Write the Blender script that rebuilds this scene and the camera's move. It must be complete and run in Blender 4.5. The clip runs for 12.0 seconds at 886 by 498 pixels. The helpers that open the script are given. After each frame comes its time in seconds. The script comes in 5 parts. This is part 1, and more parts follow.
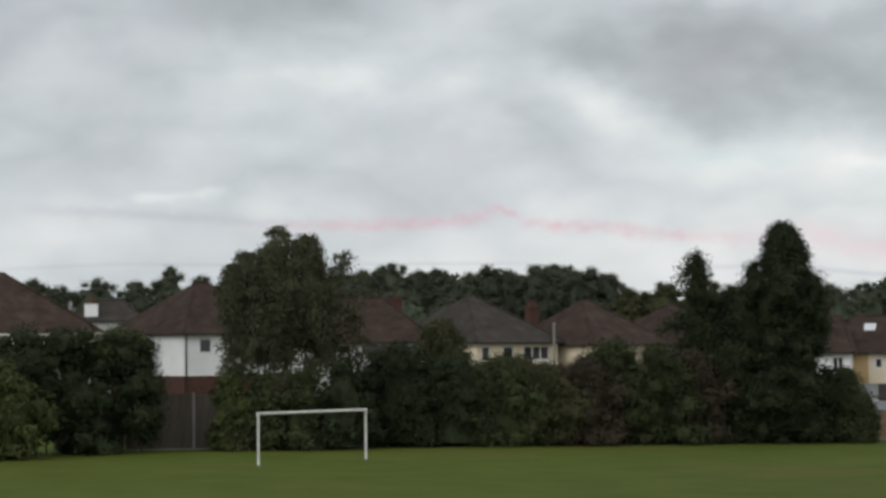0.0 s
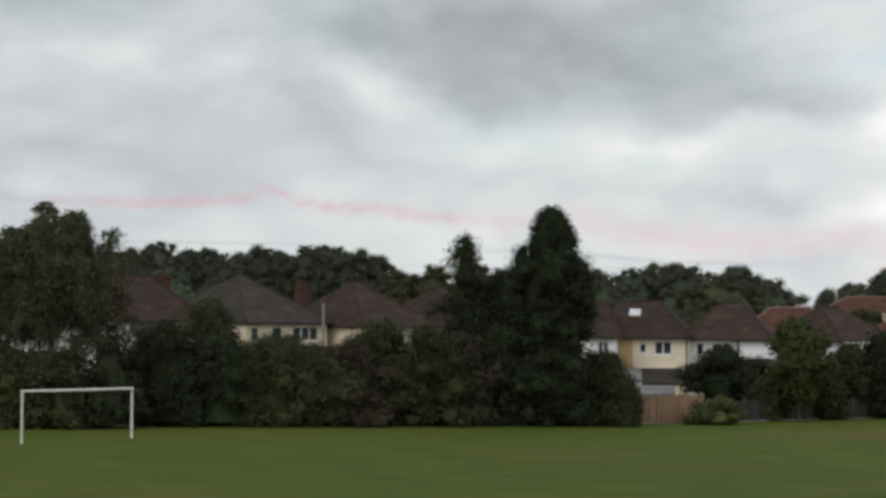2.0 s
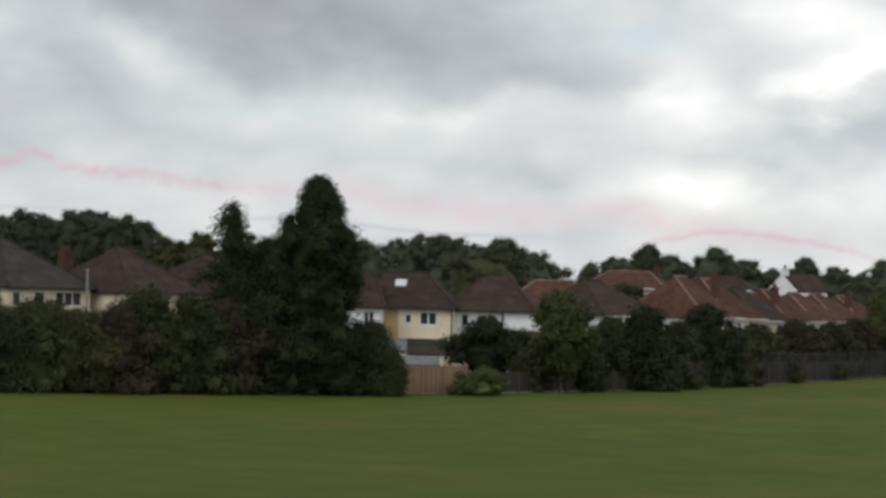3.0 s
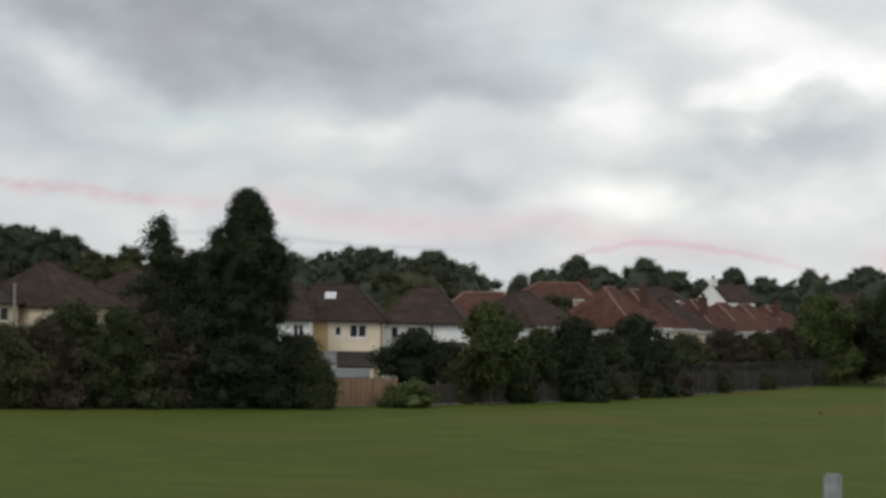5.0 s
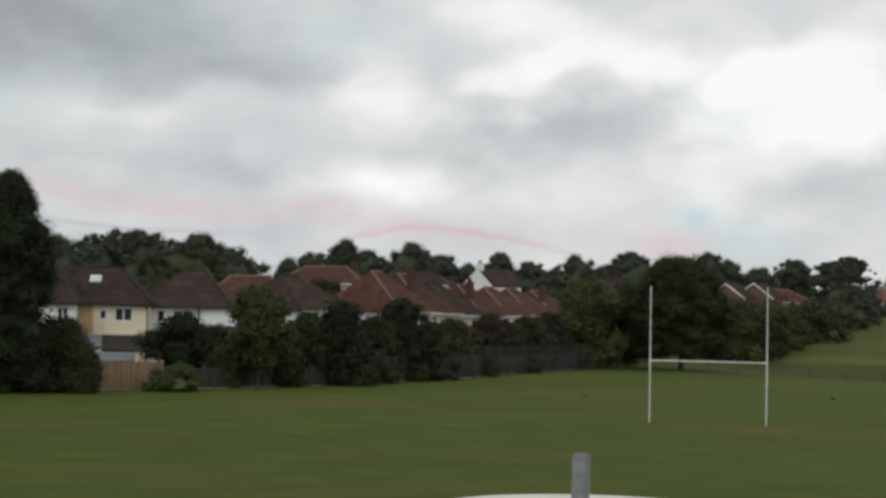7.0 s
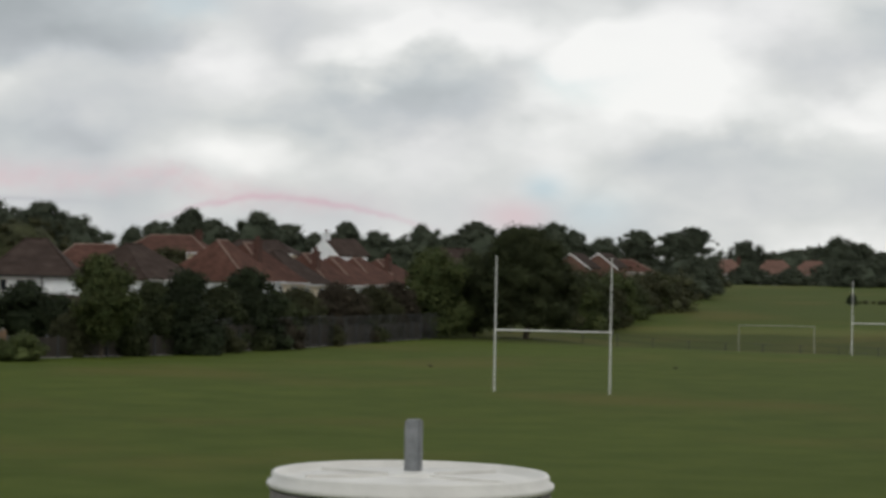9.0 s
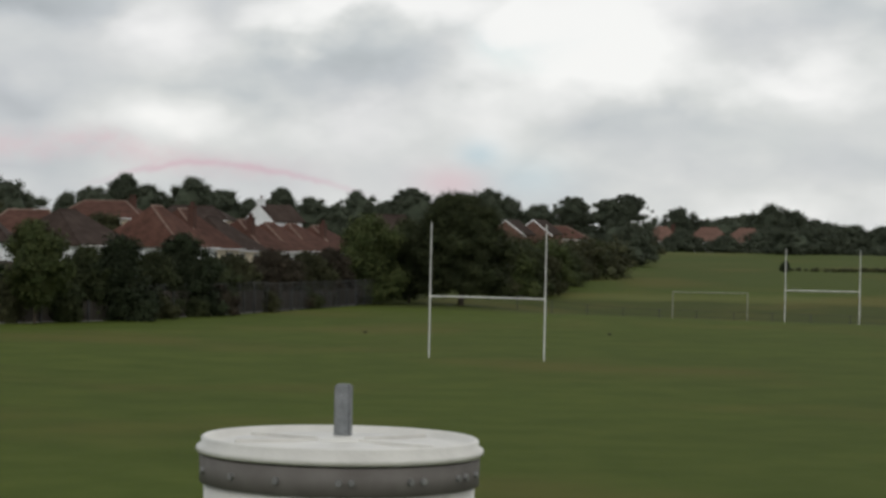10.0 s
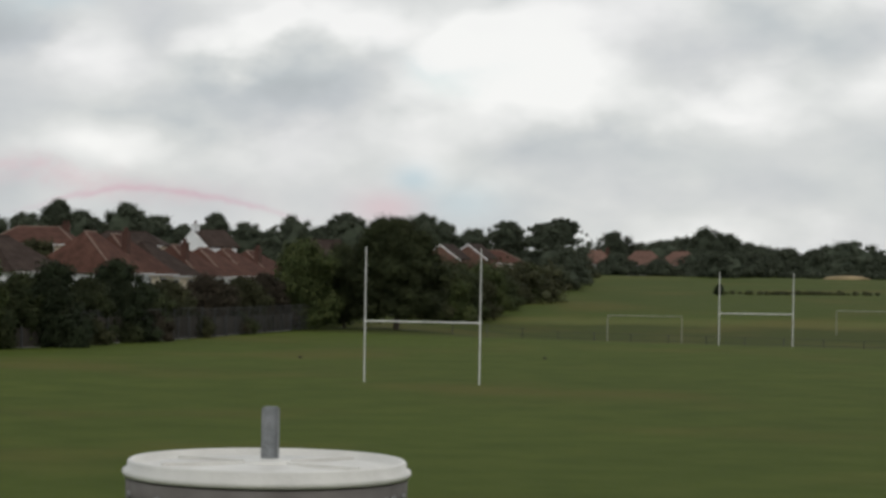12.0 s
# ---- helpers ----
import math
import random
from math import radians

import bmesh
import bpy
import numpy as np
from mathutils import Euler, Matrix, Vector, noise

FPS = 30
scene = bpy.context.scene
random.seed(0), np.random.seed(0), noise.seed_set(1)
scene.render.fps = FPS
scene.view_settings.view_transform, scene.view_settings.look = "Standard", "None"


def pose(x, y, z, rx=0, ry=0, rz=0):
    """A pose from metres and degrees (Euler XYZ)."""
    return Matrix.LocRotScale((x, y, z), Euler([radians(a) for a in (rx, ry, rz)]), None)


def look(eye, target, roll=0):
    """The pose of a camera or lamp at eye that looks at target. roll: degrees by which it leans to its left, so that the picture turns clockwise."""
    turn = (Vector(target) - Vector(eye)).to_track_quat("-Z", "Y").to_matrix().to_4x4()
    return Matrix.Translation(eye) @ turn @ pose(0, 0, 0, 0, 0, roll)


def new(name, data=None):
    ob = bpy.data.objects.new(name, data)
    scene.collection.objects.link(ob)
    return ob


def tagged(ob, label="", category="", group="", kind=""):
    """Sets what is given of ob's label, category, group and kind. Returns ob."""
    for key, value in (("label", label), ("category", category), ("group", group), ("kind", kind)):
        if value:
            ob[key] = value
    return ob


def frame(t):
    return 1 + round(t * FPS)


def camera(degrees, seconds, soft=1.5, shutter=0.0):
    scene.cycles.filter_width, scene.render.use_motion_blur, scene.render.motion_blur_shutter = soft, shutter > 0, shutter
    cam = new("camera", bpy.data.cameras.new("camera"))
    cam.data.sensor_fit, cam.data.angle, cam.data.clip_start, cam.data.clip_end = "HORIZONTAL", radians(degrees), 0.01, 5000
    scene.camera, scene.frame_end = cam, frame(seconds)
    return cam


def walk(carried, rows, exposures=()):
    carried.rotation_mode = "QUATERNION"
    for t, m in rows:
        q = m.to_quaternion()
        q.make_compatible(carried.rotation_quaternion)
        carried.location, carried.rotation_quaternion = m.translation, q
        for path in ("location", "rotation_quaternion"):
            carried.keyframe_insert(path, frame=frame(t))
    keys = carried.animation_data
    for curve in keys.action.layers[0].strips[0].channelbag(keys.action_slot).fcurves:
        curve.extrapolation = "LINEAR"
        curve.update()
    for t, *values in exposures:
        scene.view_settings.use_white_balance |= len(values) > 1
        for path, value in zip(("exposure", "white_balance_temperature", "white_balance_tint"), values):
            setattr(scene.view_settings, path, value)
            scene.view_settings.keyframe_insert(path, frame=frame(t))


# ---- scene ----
cam = camera(22.19, 12.0, soft=3.1, shutter=0.25)
PATH = [
    (0, pose(-0.104, 0, 5.723, 92.494, 0.515, 20.878)),
    (0.5, pose(-0.104, 0, 5.723, 92.281, 0.381, 20.935)),
    (1, pose(-0.104, 0, 5.723, 91.847, -0.048, 19.497)),
    (1.5, pose(-0.104, 0, 5.723, 92.006, -0.094, 17.457)),
    (2, pose(-0.104, 0, 5.723, 91.998, -0.247, 15.030)),
    (2.5, pose(-0.104, 0, 5.723, 92.189, -1.236, 12.724)),
    (3, pose(-0.104, 0, 5.723, 91.289, -1.118, 9.106)),
    (3.2, pose(-0.104, 0, 5.723, 91.554, -0.609, 9.116)),
    (4.8, pose(-0.089, 0, 5.720, 91.686, -0.817, 7.756)),
    (5, pose(-0.085, 0, 5.719, 91.627, -0.747, 7.329)),
    (5.5, pose(-0.076, 0, 5.718, 91.656, -0.765, 6.112)),
    (6, pose(-0.068, 0, 5.716, 91.739, -0.878, 3.963)),
    (6.5, pose(-0.060, 0, 5.715, 91.440, -0.929, 2.215)),
    (6.7, pose(-0.057, 0, 5.714, 91.377, -0.998, 1.774)),
    (8.3, pose(-0.034, 0, 5.709, 91.088, -0.501, 0.732)),
    (8.5, pose(-0.032, 0, 5.708, 91.154, -0.450, 0.446)),
    (9, pose(-0.025, 0, 5.706, 90.600, -1.057, -2.442)),
    (9.5, pose(-0.020, 0, 5.705, 89.806, -1.413, -3.879)),
    (10, pose(-0.014, 0, 5.703, 89.780, -1.188, -4.085)),
    (10.5, pose(-0.009, 0, 5.701, 90.204, -1.226, -5.161)),
    (11, pose(-0.005, 0, 5.700, 90.397, -1.025, -5.862)),
    (11.5, pose(-0.000, 0, 5.698, 90.210, -0.932, -5.847)),
    (12, pose(0.004, 0, 5.697, 90.433, -0.939, -5.731)),
]
walk(cam, PATH, exposures=[(0, 0.03), (2.5, -0.02), (6, -0.14), (9, -0.24), (12, -0.24)])

EYE = 5.7  # metres of the lens above the playing field

# ---- light: an overcast afternoon ----
world = bpy.data.worlds.new("overcast_sky")
scene.world = world
world.use_nodes = True
wt = world.node_tree
wt.nodes.clear()


def wnode(kind, **kw):
    n = wt.nodes.new(kind)
    for k, v in kw.items():
        n.inputs[k].default_value = v
    return n


def wmath(op, a, b=None, c=None):
    n = wt.nodes.new("ShaderNodeMath")
    n.operation = op
    for i, v in enumerate((a, b, c)):
        if v is None:
            continue
        if isinstance(v, (int, float)):
            n.inputs[i].default_value = v
        else:
            wt.links.new(v, n.inputs[i])
    return n.outputs[0]


SUN_EL, SUN_ROT = radians(36), radians(205)
sky = wt.nodes.new("ShaderNodeTexSky")
sky.sky_type = "NISHITA"
sky.sun_disc = False
sky.sun_elevation, sky.sun_rotation = SUN_EL, SUN_ROT
coord = wt.nodes.new("ShaderNodeTexCoord")
sep = wt.nodes.new("ShaderNodeSeparateXYZ")
wt.links.new(coord.outputs["Generated"], sep.inputs[0])
az0 = wmath("MULTIPLY", wmath("ARCTAN2", wmath("MULTIPLY", sep.outputs[0], -1.0), sep.outputs[1]), 57.2958)
el0 = wmath("MULTIPLY", wmath("ARCSINE", sep.outputs[2]), 57.2958)


def cloud_noise(su, sv, seed, detail, rough, dist=0.0):
    """Noise over bearing and height, stretched along the layer."""
    comb = wt.nodes.new("ShaderNodeCombineXYZ")
    wt.links.new(wmath("MULTIPLY", az0, su), comb.inputs[0])
    wt.links.new(wmath("MULTIPLY", el0, sv), comb.inputs[1])
    comb.inputs[2].default_value = seed
    n = wnode("ShaderNodeTexNoise", Scale=1.0, Detail=detail, Roughness=rough, Distortion=dist)
    wt.links.new(comb.outputs[0], n.inputs["Vector"])
    return n.outputs["Fac"]


warp_a = wmath("MULTIPLY", wmath("SUBTRACT", cloud_noise(0.30, 0.46, 3.1, 4, 0.48), 0.5), 6.5)
warp_e = wmath("MULTIPLY", wmath("SUBTRACT", cloud_noise(0.30, 0.46, 9.7, 4, 0.48), 0.5), 3.6)
az1, el1 = wmath("ADD", az0, warp_a), wmath("ADD", el0, warp_e)


def puff(a, e, sa, se, az=az1, el=el1):
    """A soft cloud mass about a bearing and a height in degrees."""
    u = wmath("POWER", wmath("ABSOLUTE", wmath("DIVIDE", wmath("SUBTRACT", az, a), sa)), 2.0)
    v = wmath("POWER", wmath("ABSOLUTE", wmath("DIVIDE", wmath("SUBTRACT", el, e), se)), 2.0)
    return wmath("EXPONENT", wmath("MULTIPLY", wmath("ADD", u, v), -1.0))


fine = cloud_noise(0.24, 0.42, 1.3, 5, 0.46)
broad = cloud_noise(0.13, 0.24, 5.5, 3, 0.5)
billow = wmath("SUBTRACT", wmath("ABSOLUTE", wmath("SUBTRACT", cloud_noise(0.20, 0.36, 12.4, 4, 0.45), 0.5)), 0.09)
shade = wmath("ADD", wmath("MULTIPLY", billow, 0.62), wmath("ADD", wmath("MULTIPLY", wmath("SUBTRACT", fine, 0.5), 0.50), wmath("MULTIPLY", wmath("SUBTRACT", broad, 0.5), 0.30)))
DARK = [(12.6, 7.3, 5.4, 1.5, 0.52), (8.2, 5.9, 2.6, 0.7, 0.20), (25.0, 9.2, 5.5, 1.3, 0.30), (19.5, 5.0, 3.4, 0.9, 0.20), (-1.7, 4.3, 2.9, 0.8, 0.36),
        (0.9, 6.2, 1.2, 0.6, 0.06), (5.6, 6.1, 1.2, 0.8, 0.12), (-13.8, 6.4, 2.6, 1.0, 0.26), (-9.4, 2.6, 3.2, 1.2, 0.25), (6.6, 3.4, 1.4, 0.55, 0.15),
        (31.5, 8.0, 3.0, 1.0, 0.18), (-16.0, 1.8, 3.2, 1.6, 0.20), (23.0, 3.9, 4.5, 0.5, 0.10), (28.0, 5.6, 3.0, 0.8, 0.12)]
BRIGHT = [(4.0, 6.6, 2.6, 1.2, 0.08), (9.2, 4.7, 2.4, 0.6, 0.06), (-5.8, 5.6, 3.4, 1.2, 0.20), (17.4, 5.6, 1.5, 0.9, 0.16), (3.4, 4.9, 1.8, 0.9, 0.14), (-0.6, 5.5, 1.3, 0.45, 0.16),
          (27.6, 3.7, 0.9, 0.25, 0.16), (11.6, 4.4, 1.6, 0.8, 0.04), (-8.5, 3.8, 2.4, 0.8, 0.14), (2.5, 2.9, 3.0, 0.7, 0.10), (23.5, 6.6, 2.6, 0.6, 0.14), (-12.5, 4.4, 2.4, 0.5, 0.12)]
# the cloud thins and brightens towards the east of the view
tone = wmath("ADD", wmath("ADD", 0.81, wmath("MULTIPLY", wmath("MAXIMUM", wmath("MINIMUM", az0, 30.0), -20.0), -0.0082)), shade)
for a, e, sa, se, k in DARK:
    tone = wmath("SUBTRACT", tone, wmath("MULTIPLY", puff(a, e, sa, se), k))
for a, e, sa, se, k in BRIGHT:
    tone = wmath("ADD", tone, wmath("MULTIPLY", puff(a, e, sa, se), k))
ramp = wt.nodes.new("ShaderNodeValToRGB")
wt.links.new(tone, ramp.inputs[0])
els = ramp.color_ramp.elements
els[0].position, els[0].color = 0.15, (0.33, 0.355, 0.365, 1)
els[1].position, els[1].color = 1.0, (1.10, 1.10, 1.08, 1)
for p, c in ((0.40, (0.465, 0.505, 0.525)), (0.60, (0.615, 0.655, 0.675)), (0.80, (0.80, 0.82, 0.81))):
    el = els.new(p)
    el.color = (*c, 1)


def blend(fac, low, high):
    n = wt.nodes.new("ShaderNodeMix")
    n.data_type = "RGBA"
    wt.links.new(fac, n.inputs[0])
    for i, v in ((6, low), (7, high)):
        if isinstance(v, tuple):
            n.inputs[i].default_value = (*v, 1)
        else:
            wt.links.new(v, n.inputs[i])
    return n.outputs[2]


# a few thin places where the blue shows faintly through
blue = wmath("ADD", puff(-6.2, 4.8, 0.9, 0.35), wmath("ADD", puff(4.2, 7.0, 1.3, 0.4), wmath("ADD", puff(13.6, 5.0, 0.9, 0.45), puff(9.9, 3.9, 0.8, 0.5))))
scale_sky = wt.nodes.new("ShaderNodeVectorMath")
scale_sky.operation = "SCALE"
scale_sky.inputs["Scale"].default_value = 0.12
wt.links.new(sky.outputs[0], scale_sky.inputs[0])
heaven = blend(wmath("ADD", wmath("MULTIPLY", blue, 0.32), 0.03), ramp.outputs[0], scale_sky.outputs[0])


lilac = wmath("MULTIPLY", wmath("MAXIMUM", wmath("SUBTRACT", cloud_noise(0.22, 0.34, 31.0, 3, 0.5), 0.42), 0.0), 0.6)
heaven = blend(lilac, heaven, (0.70, 0.67, 0.76))


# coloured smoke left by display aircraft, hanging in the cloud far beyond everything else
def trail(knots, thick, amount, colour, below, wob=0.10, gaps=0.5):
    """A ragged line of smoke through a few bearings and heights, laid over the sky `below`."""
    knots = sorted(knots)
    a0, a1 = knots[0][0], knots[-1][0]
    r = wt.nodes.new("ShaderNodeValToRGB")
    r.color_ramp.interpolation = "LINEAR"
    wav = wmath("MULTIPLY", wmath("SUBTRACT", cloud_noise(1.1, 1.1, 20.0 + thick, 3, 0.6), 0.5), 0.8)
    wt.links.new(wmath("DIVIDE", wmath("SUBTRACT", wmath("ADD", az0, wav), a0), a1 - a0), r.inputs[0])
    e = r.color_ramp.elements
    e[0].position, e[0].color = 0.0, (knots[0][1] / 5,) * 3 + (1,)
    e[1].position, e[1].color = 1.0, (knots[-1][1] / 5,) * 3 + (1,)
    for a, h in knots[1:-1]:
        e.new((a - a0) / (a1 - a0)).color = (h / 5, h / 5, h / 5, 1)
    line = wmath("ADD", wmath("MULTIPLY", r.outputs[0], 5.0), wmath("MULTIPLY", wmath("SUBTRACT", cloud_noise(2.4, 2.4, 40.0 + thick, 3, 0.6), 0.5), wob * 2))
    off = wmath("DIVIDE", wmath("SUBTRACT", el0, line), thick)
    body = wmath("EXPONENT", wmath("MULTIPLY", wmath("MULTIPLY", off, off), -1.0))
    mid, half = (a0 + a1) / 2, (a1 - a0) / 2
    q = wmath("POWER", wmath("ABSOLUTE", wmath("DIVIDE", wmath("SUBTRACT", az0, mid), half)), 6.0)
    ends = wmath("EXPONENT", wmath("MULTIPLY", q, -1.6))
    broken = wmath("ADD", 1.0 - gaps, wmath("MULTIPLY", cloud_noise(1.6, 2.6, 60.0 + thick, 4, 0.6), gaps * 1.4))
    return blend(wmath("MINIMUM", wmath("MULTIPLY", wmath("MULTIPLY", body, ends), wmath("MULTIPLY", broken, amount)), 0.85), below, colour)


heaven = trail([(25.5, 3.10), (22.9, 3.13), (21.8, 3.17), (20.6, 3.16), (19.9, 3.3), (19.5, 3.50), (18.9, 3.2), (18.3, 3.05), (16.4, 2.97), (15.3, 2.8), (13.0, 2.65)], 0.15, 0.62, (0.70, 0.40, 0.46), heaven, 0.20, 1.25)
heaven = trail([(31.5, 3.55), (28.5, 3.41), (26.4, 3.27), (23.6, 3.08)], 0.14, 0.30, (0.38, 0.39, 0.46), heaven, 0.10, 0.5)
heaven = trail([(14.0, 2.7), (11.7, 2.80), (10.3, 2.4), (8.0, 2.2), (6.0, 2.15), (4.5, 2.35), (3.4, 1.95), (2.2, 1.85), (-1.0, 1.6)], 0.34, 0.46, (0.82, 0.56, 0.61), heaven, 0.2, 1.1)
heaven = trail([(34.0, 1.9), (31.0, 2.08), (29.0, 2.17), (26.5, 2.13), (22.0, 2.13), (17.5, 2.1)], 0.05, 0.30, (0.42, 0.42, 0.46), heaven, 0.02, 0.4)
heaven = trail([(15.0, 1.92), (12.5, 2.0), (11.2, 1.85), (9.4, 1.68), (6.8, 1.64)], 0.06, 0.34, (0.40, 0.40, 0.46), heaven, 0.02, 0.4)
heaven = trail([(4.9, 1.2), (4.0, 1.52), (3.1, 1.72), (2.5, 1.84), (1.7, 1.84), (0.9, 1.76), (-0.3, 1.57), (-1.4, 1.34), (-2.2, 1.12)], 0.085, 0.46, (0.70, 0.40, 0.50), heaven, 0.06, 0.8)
heaven = blend(wmath("MULTIPLY", puff(-4.3, 1.45, 0.9, 0.42, az0, el0), 0.50), heaven, (0.82, 0.55, 0.60))
heaven = blend(wmath("MULTIPLY", wmath("ADD", puff(-4.95, 2.2, 0.55, 0.35, az0, el0), wmath("MULTIPLY", puff(-6.2, 1.6, 1.1, 0.5, az0, el0), 0.7)), 0.50), heaven, (0.46, 0.66, 0.76))
bg = wt.nodes.new("ShaderNodeBackground")
bg.inputs["Strength"].default_value = 1.0
wt.links.new(heaven, bg.inputs[0])
wo = wt.nodes.new("ShaderNodeOutputWorld")
wt.links.new(bg.outputs[0], wo.inputs[0])

sun = new("sun", bpy.data.lights.new("sun", "SUN"))
sun.data.energy, sun.data.angle, sun.data.color = 1.0, radians(30), (1.0, 0.96, 0.9)
sun.matrix_world = look((math.sin(SUN_ROT) * 100, math.cos(SUN_ROT) * 100, math.tan(SUN_EL) * 100), (0, 0, 0))


# ---- materials ----
def mat(name, stops, scale=3.0, detail=6.0, rough=0.85, metal=0.0, bump=0.0, bscale=None, island=0.0, per_object=0.0, spec=0.3, stretch=(1, 1, 1), second=None, depth=0.5):
    """A surface whose colour wanders between stops, with relief and optional variation from piece to piece."""
    m = bpy.data.materials.new(name)
    m.use_nodes = True
    nt = m.node_tree
    b = nt.nodes["Principled BSDF"]
    b.inputs["Roughness"].default_value, b.inputs["Metallic"].default_value = rough, metal
    b.inputs["Specular IOR Level"].default_value = spec
    co = nt.nodes.new("ShaderNodeTexCoord")
    mp = nt.nodes.new("ShaderNodeMapping")
    mp.inputs["Scale"].default_value = stretch
    nt.links.new(co.outputs["Object"], mp.inputs[0])
    n = nt.nodes.new("ShaderNodeTexNoise")
    n.inputs["Scale"].default_value, n.inputs["Detail"].default_value, n.inputs["Roughness"].default_value = scale, detail, 0.62
    nt.links.new(mp.outputs[0], n.inputs["Vector"])
    r = nt.nodes.new("ShaderNodeValToRGB")
    e = r.color_ramp.elements
    e[0].position, e[0].color = 0.30, (*stops[0], 1)
    e[1].position, e[1].color = 0.72, (*stops[-1], 1)
    for i, c in enumerate(stops[1:-1]):
        e.new(0.30 + 0.42 * (i + 1) / (len(stops) - 1)).color = (*c, 1)
    nt.links.new(n.outputs["Fac"], r.inputs[0])
    colour = r.outputs[0]
    hsv = nt.nodes.new("ShaderNodeHueSaturation")
    nt.links.new(colour, hsv.inputs["Color"])
    n2 = nt.nodes.new("ShaderNodeTexNoise")
    n2.inputs["Scale"].default_value, n2.inputs["Detail"].default_value = (second or scale * 0.12), 3.0
    nt.links.new(mp.outputs[0], n2.inputs["Vector"])

    def mth(op, a, c):
        k = nt.nodes.new("ShaderNodeMath")
        k.operation = op
        for i, v in enumerate((a, c)):
            if isinstance(v, (int, float)):
                k.inputs[i].default_value = v
            else:
                nt.links.new(v, k.inputs[i])
        return k.outputs[0]

    val = mth("ADD", mth("MULTIPLY", n2.outputs["Fac"], depth), 1.0 - depth / 2)
    if island:
        g = nt.nodes.new("ShaderNodeNewGeometry")
        val = mth("ADD", val, mth("MULTIPLY", mth("SUBTRACT", g.outputs["Random Per Island"], 0.5), island))
        nt.links.new(mth("ADD", mth("MULTIPLY", g.outputs["Random Per Island"], 0.03), 0.485), hsv.inputs["Hue"])
    if per_object:
        o = nt.nodes.new("ShaderNodeObjectInfo")
        val = mth("ADD", val, mth("MULTIPLY", mth("SUBTRACT", o.outputs["Random"], 0.5), per_object))
    nt.links.new(val, hsv.inputs["Value"])
    nt.links.new(hsv.outputs[0], b.inputs["Base Color"])
    if bump:
        bp = nt.nodes.new("ShaderNodeBump")
        bp.inputs["Strength"].default_value, bp.inputs["Distance"].default_value = bump, 0.05
        n3 = nt.nodes.new("ShaderNodeTexNoise")
        n3.inputs["Scale"].default_value, n3.inputs["Detail"].default_value = bscale or scale * 3, 5.0
        nt.links.new(mp.outputs[0], n3.inputs["Vector"])
        nt.links.new(n3.outputs["Fac"], bp.inputs["Height"])
        nt.links.new(bp.outputs[0], b.inputs["Normal"])
    return m


def tile_mat(name, stops, per_object=0.2):
    """Roof tiles: courses up the slope as relief, weathered patches."""
    m = mat(name, stops, scale=1.2, detail=8, rough=0.95, per_object=per_object, second=0.35, spec=0.08)
    nt = m.node_tree
    co = nt.nodes.new("ShaderNodeTexCoord")
    w = nt.nodes.new("ShaderNodeTexWave")
    w.wave_type, w.bands_direction = "BANDS", "Z"
    w.inputs["Scale"].default_value, w.inputs["Distortion"].default_value = 1.6, 0.6
    nt.links.new(co.outputs["Object"], w.inputs["Vector"])
    bp = nt.nodes.new("ShaderNodeBump")
    bp.inputs["Strength"].default_value, bp.inputs["Distance"].default_value = 0.14, 0.04
    nt.links.new(w.outputs["Fac"], bp.inputs["Height"])
    nt.links.new(bp.outputs[0], nt.nodes["Principled BSDF"].inputs["Normal"])
    return m


def glass_mat():
    m = bpy.data.materials.new("window_glass")
    m.use_nodes = True
    b = m.node_tree.nodes["Principled BSDF"]
    b.inputs["Base Color"].default_value = (0.03, 0.035, 0.04, 1)
    b.inputs["Roughness"].default_value = 0.06
    return m


M_GRASS = mat("mown_grass", [(0.0455, 0.0650, 0.0088), (0.0575, 0.0785, 0.0120), (0.0715, 0.0900, 0.0160)], scale=0.30, detail=12, rough=0.95, bump=0.3, bscale=24, second=0.035, spec=0.08, depth=0.4)


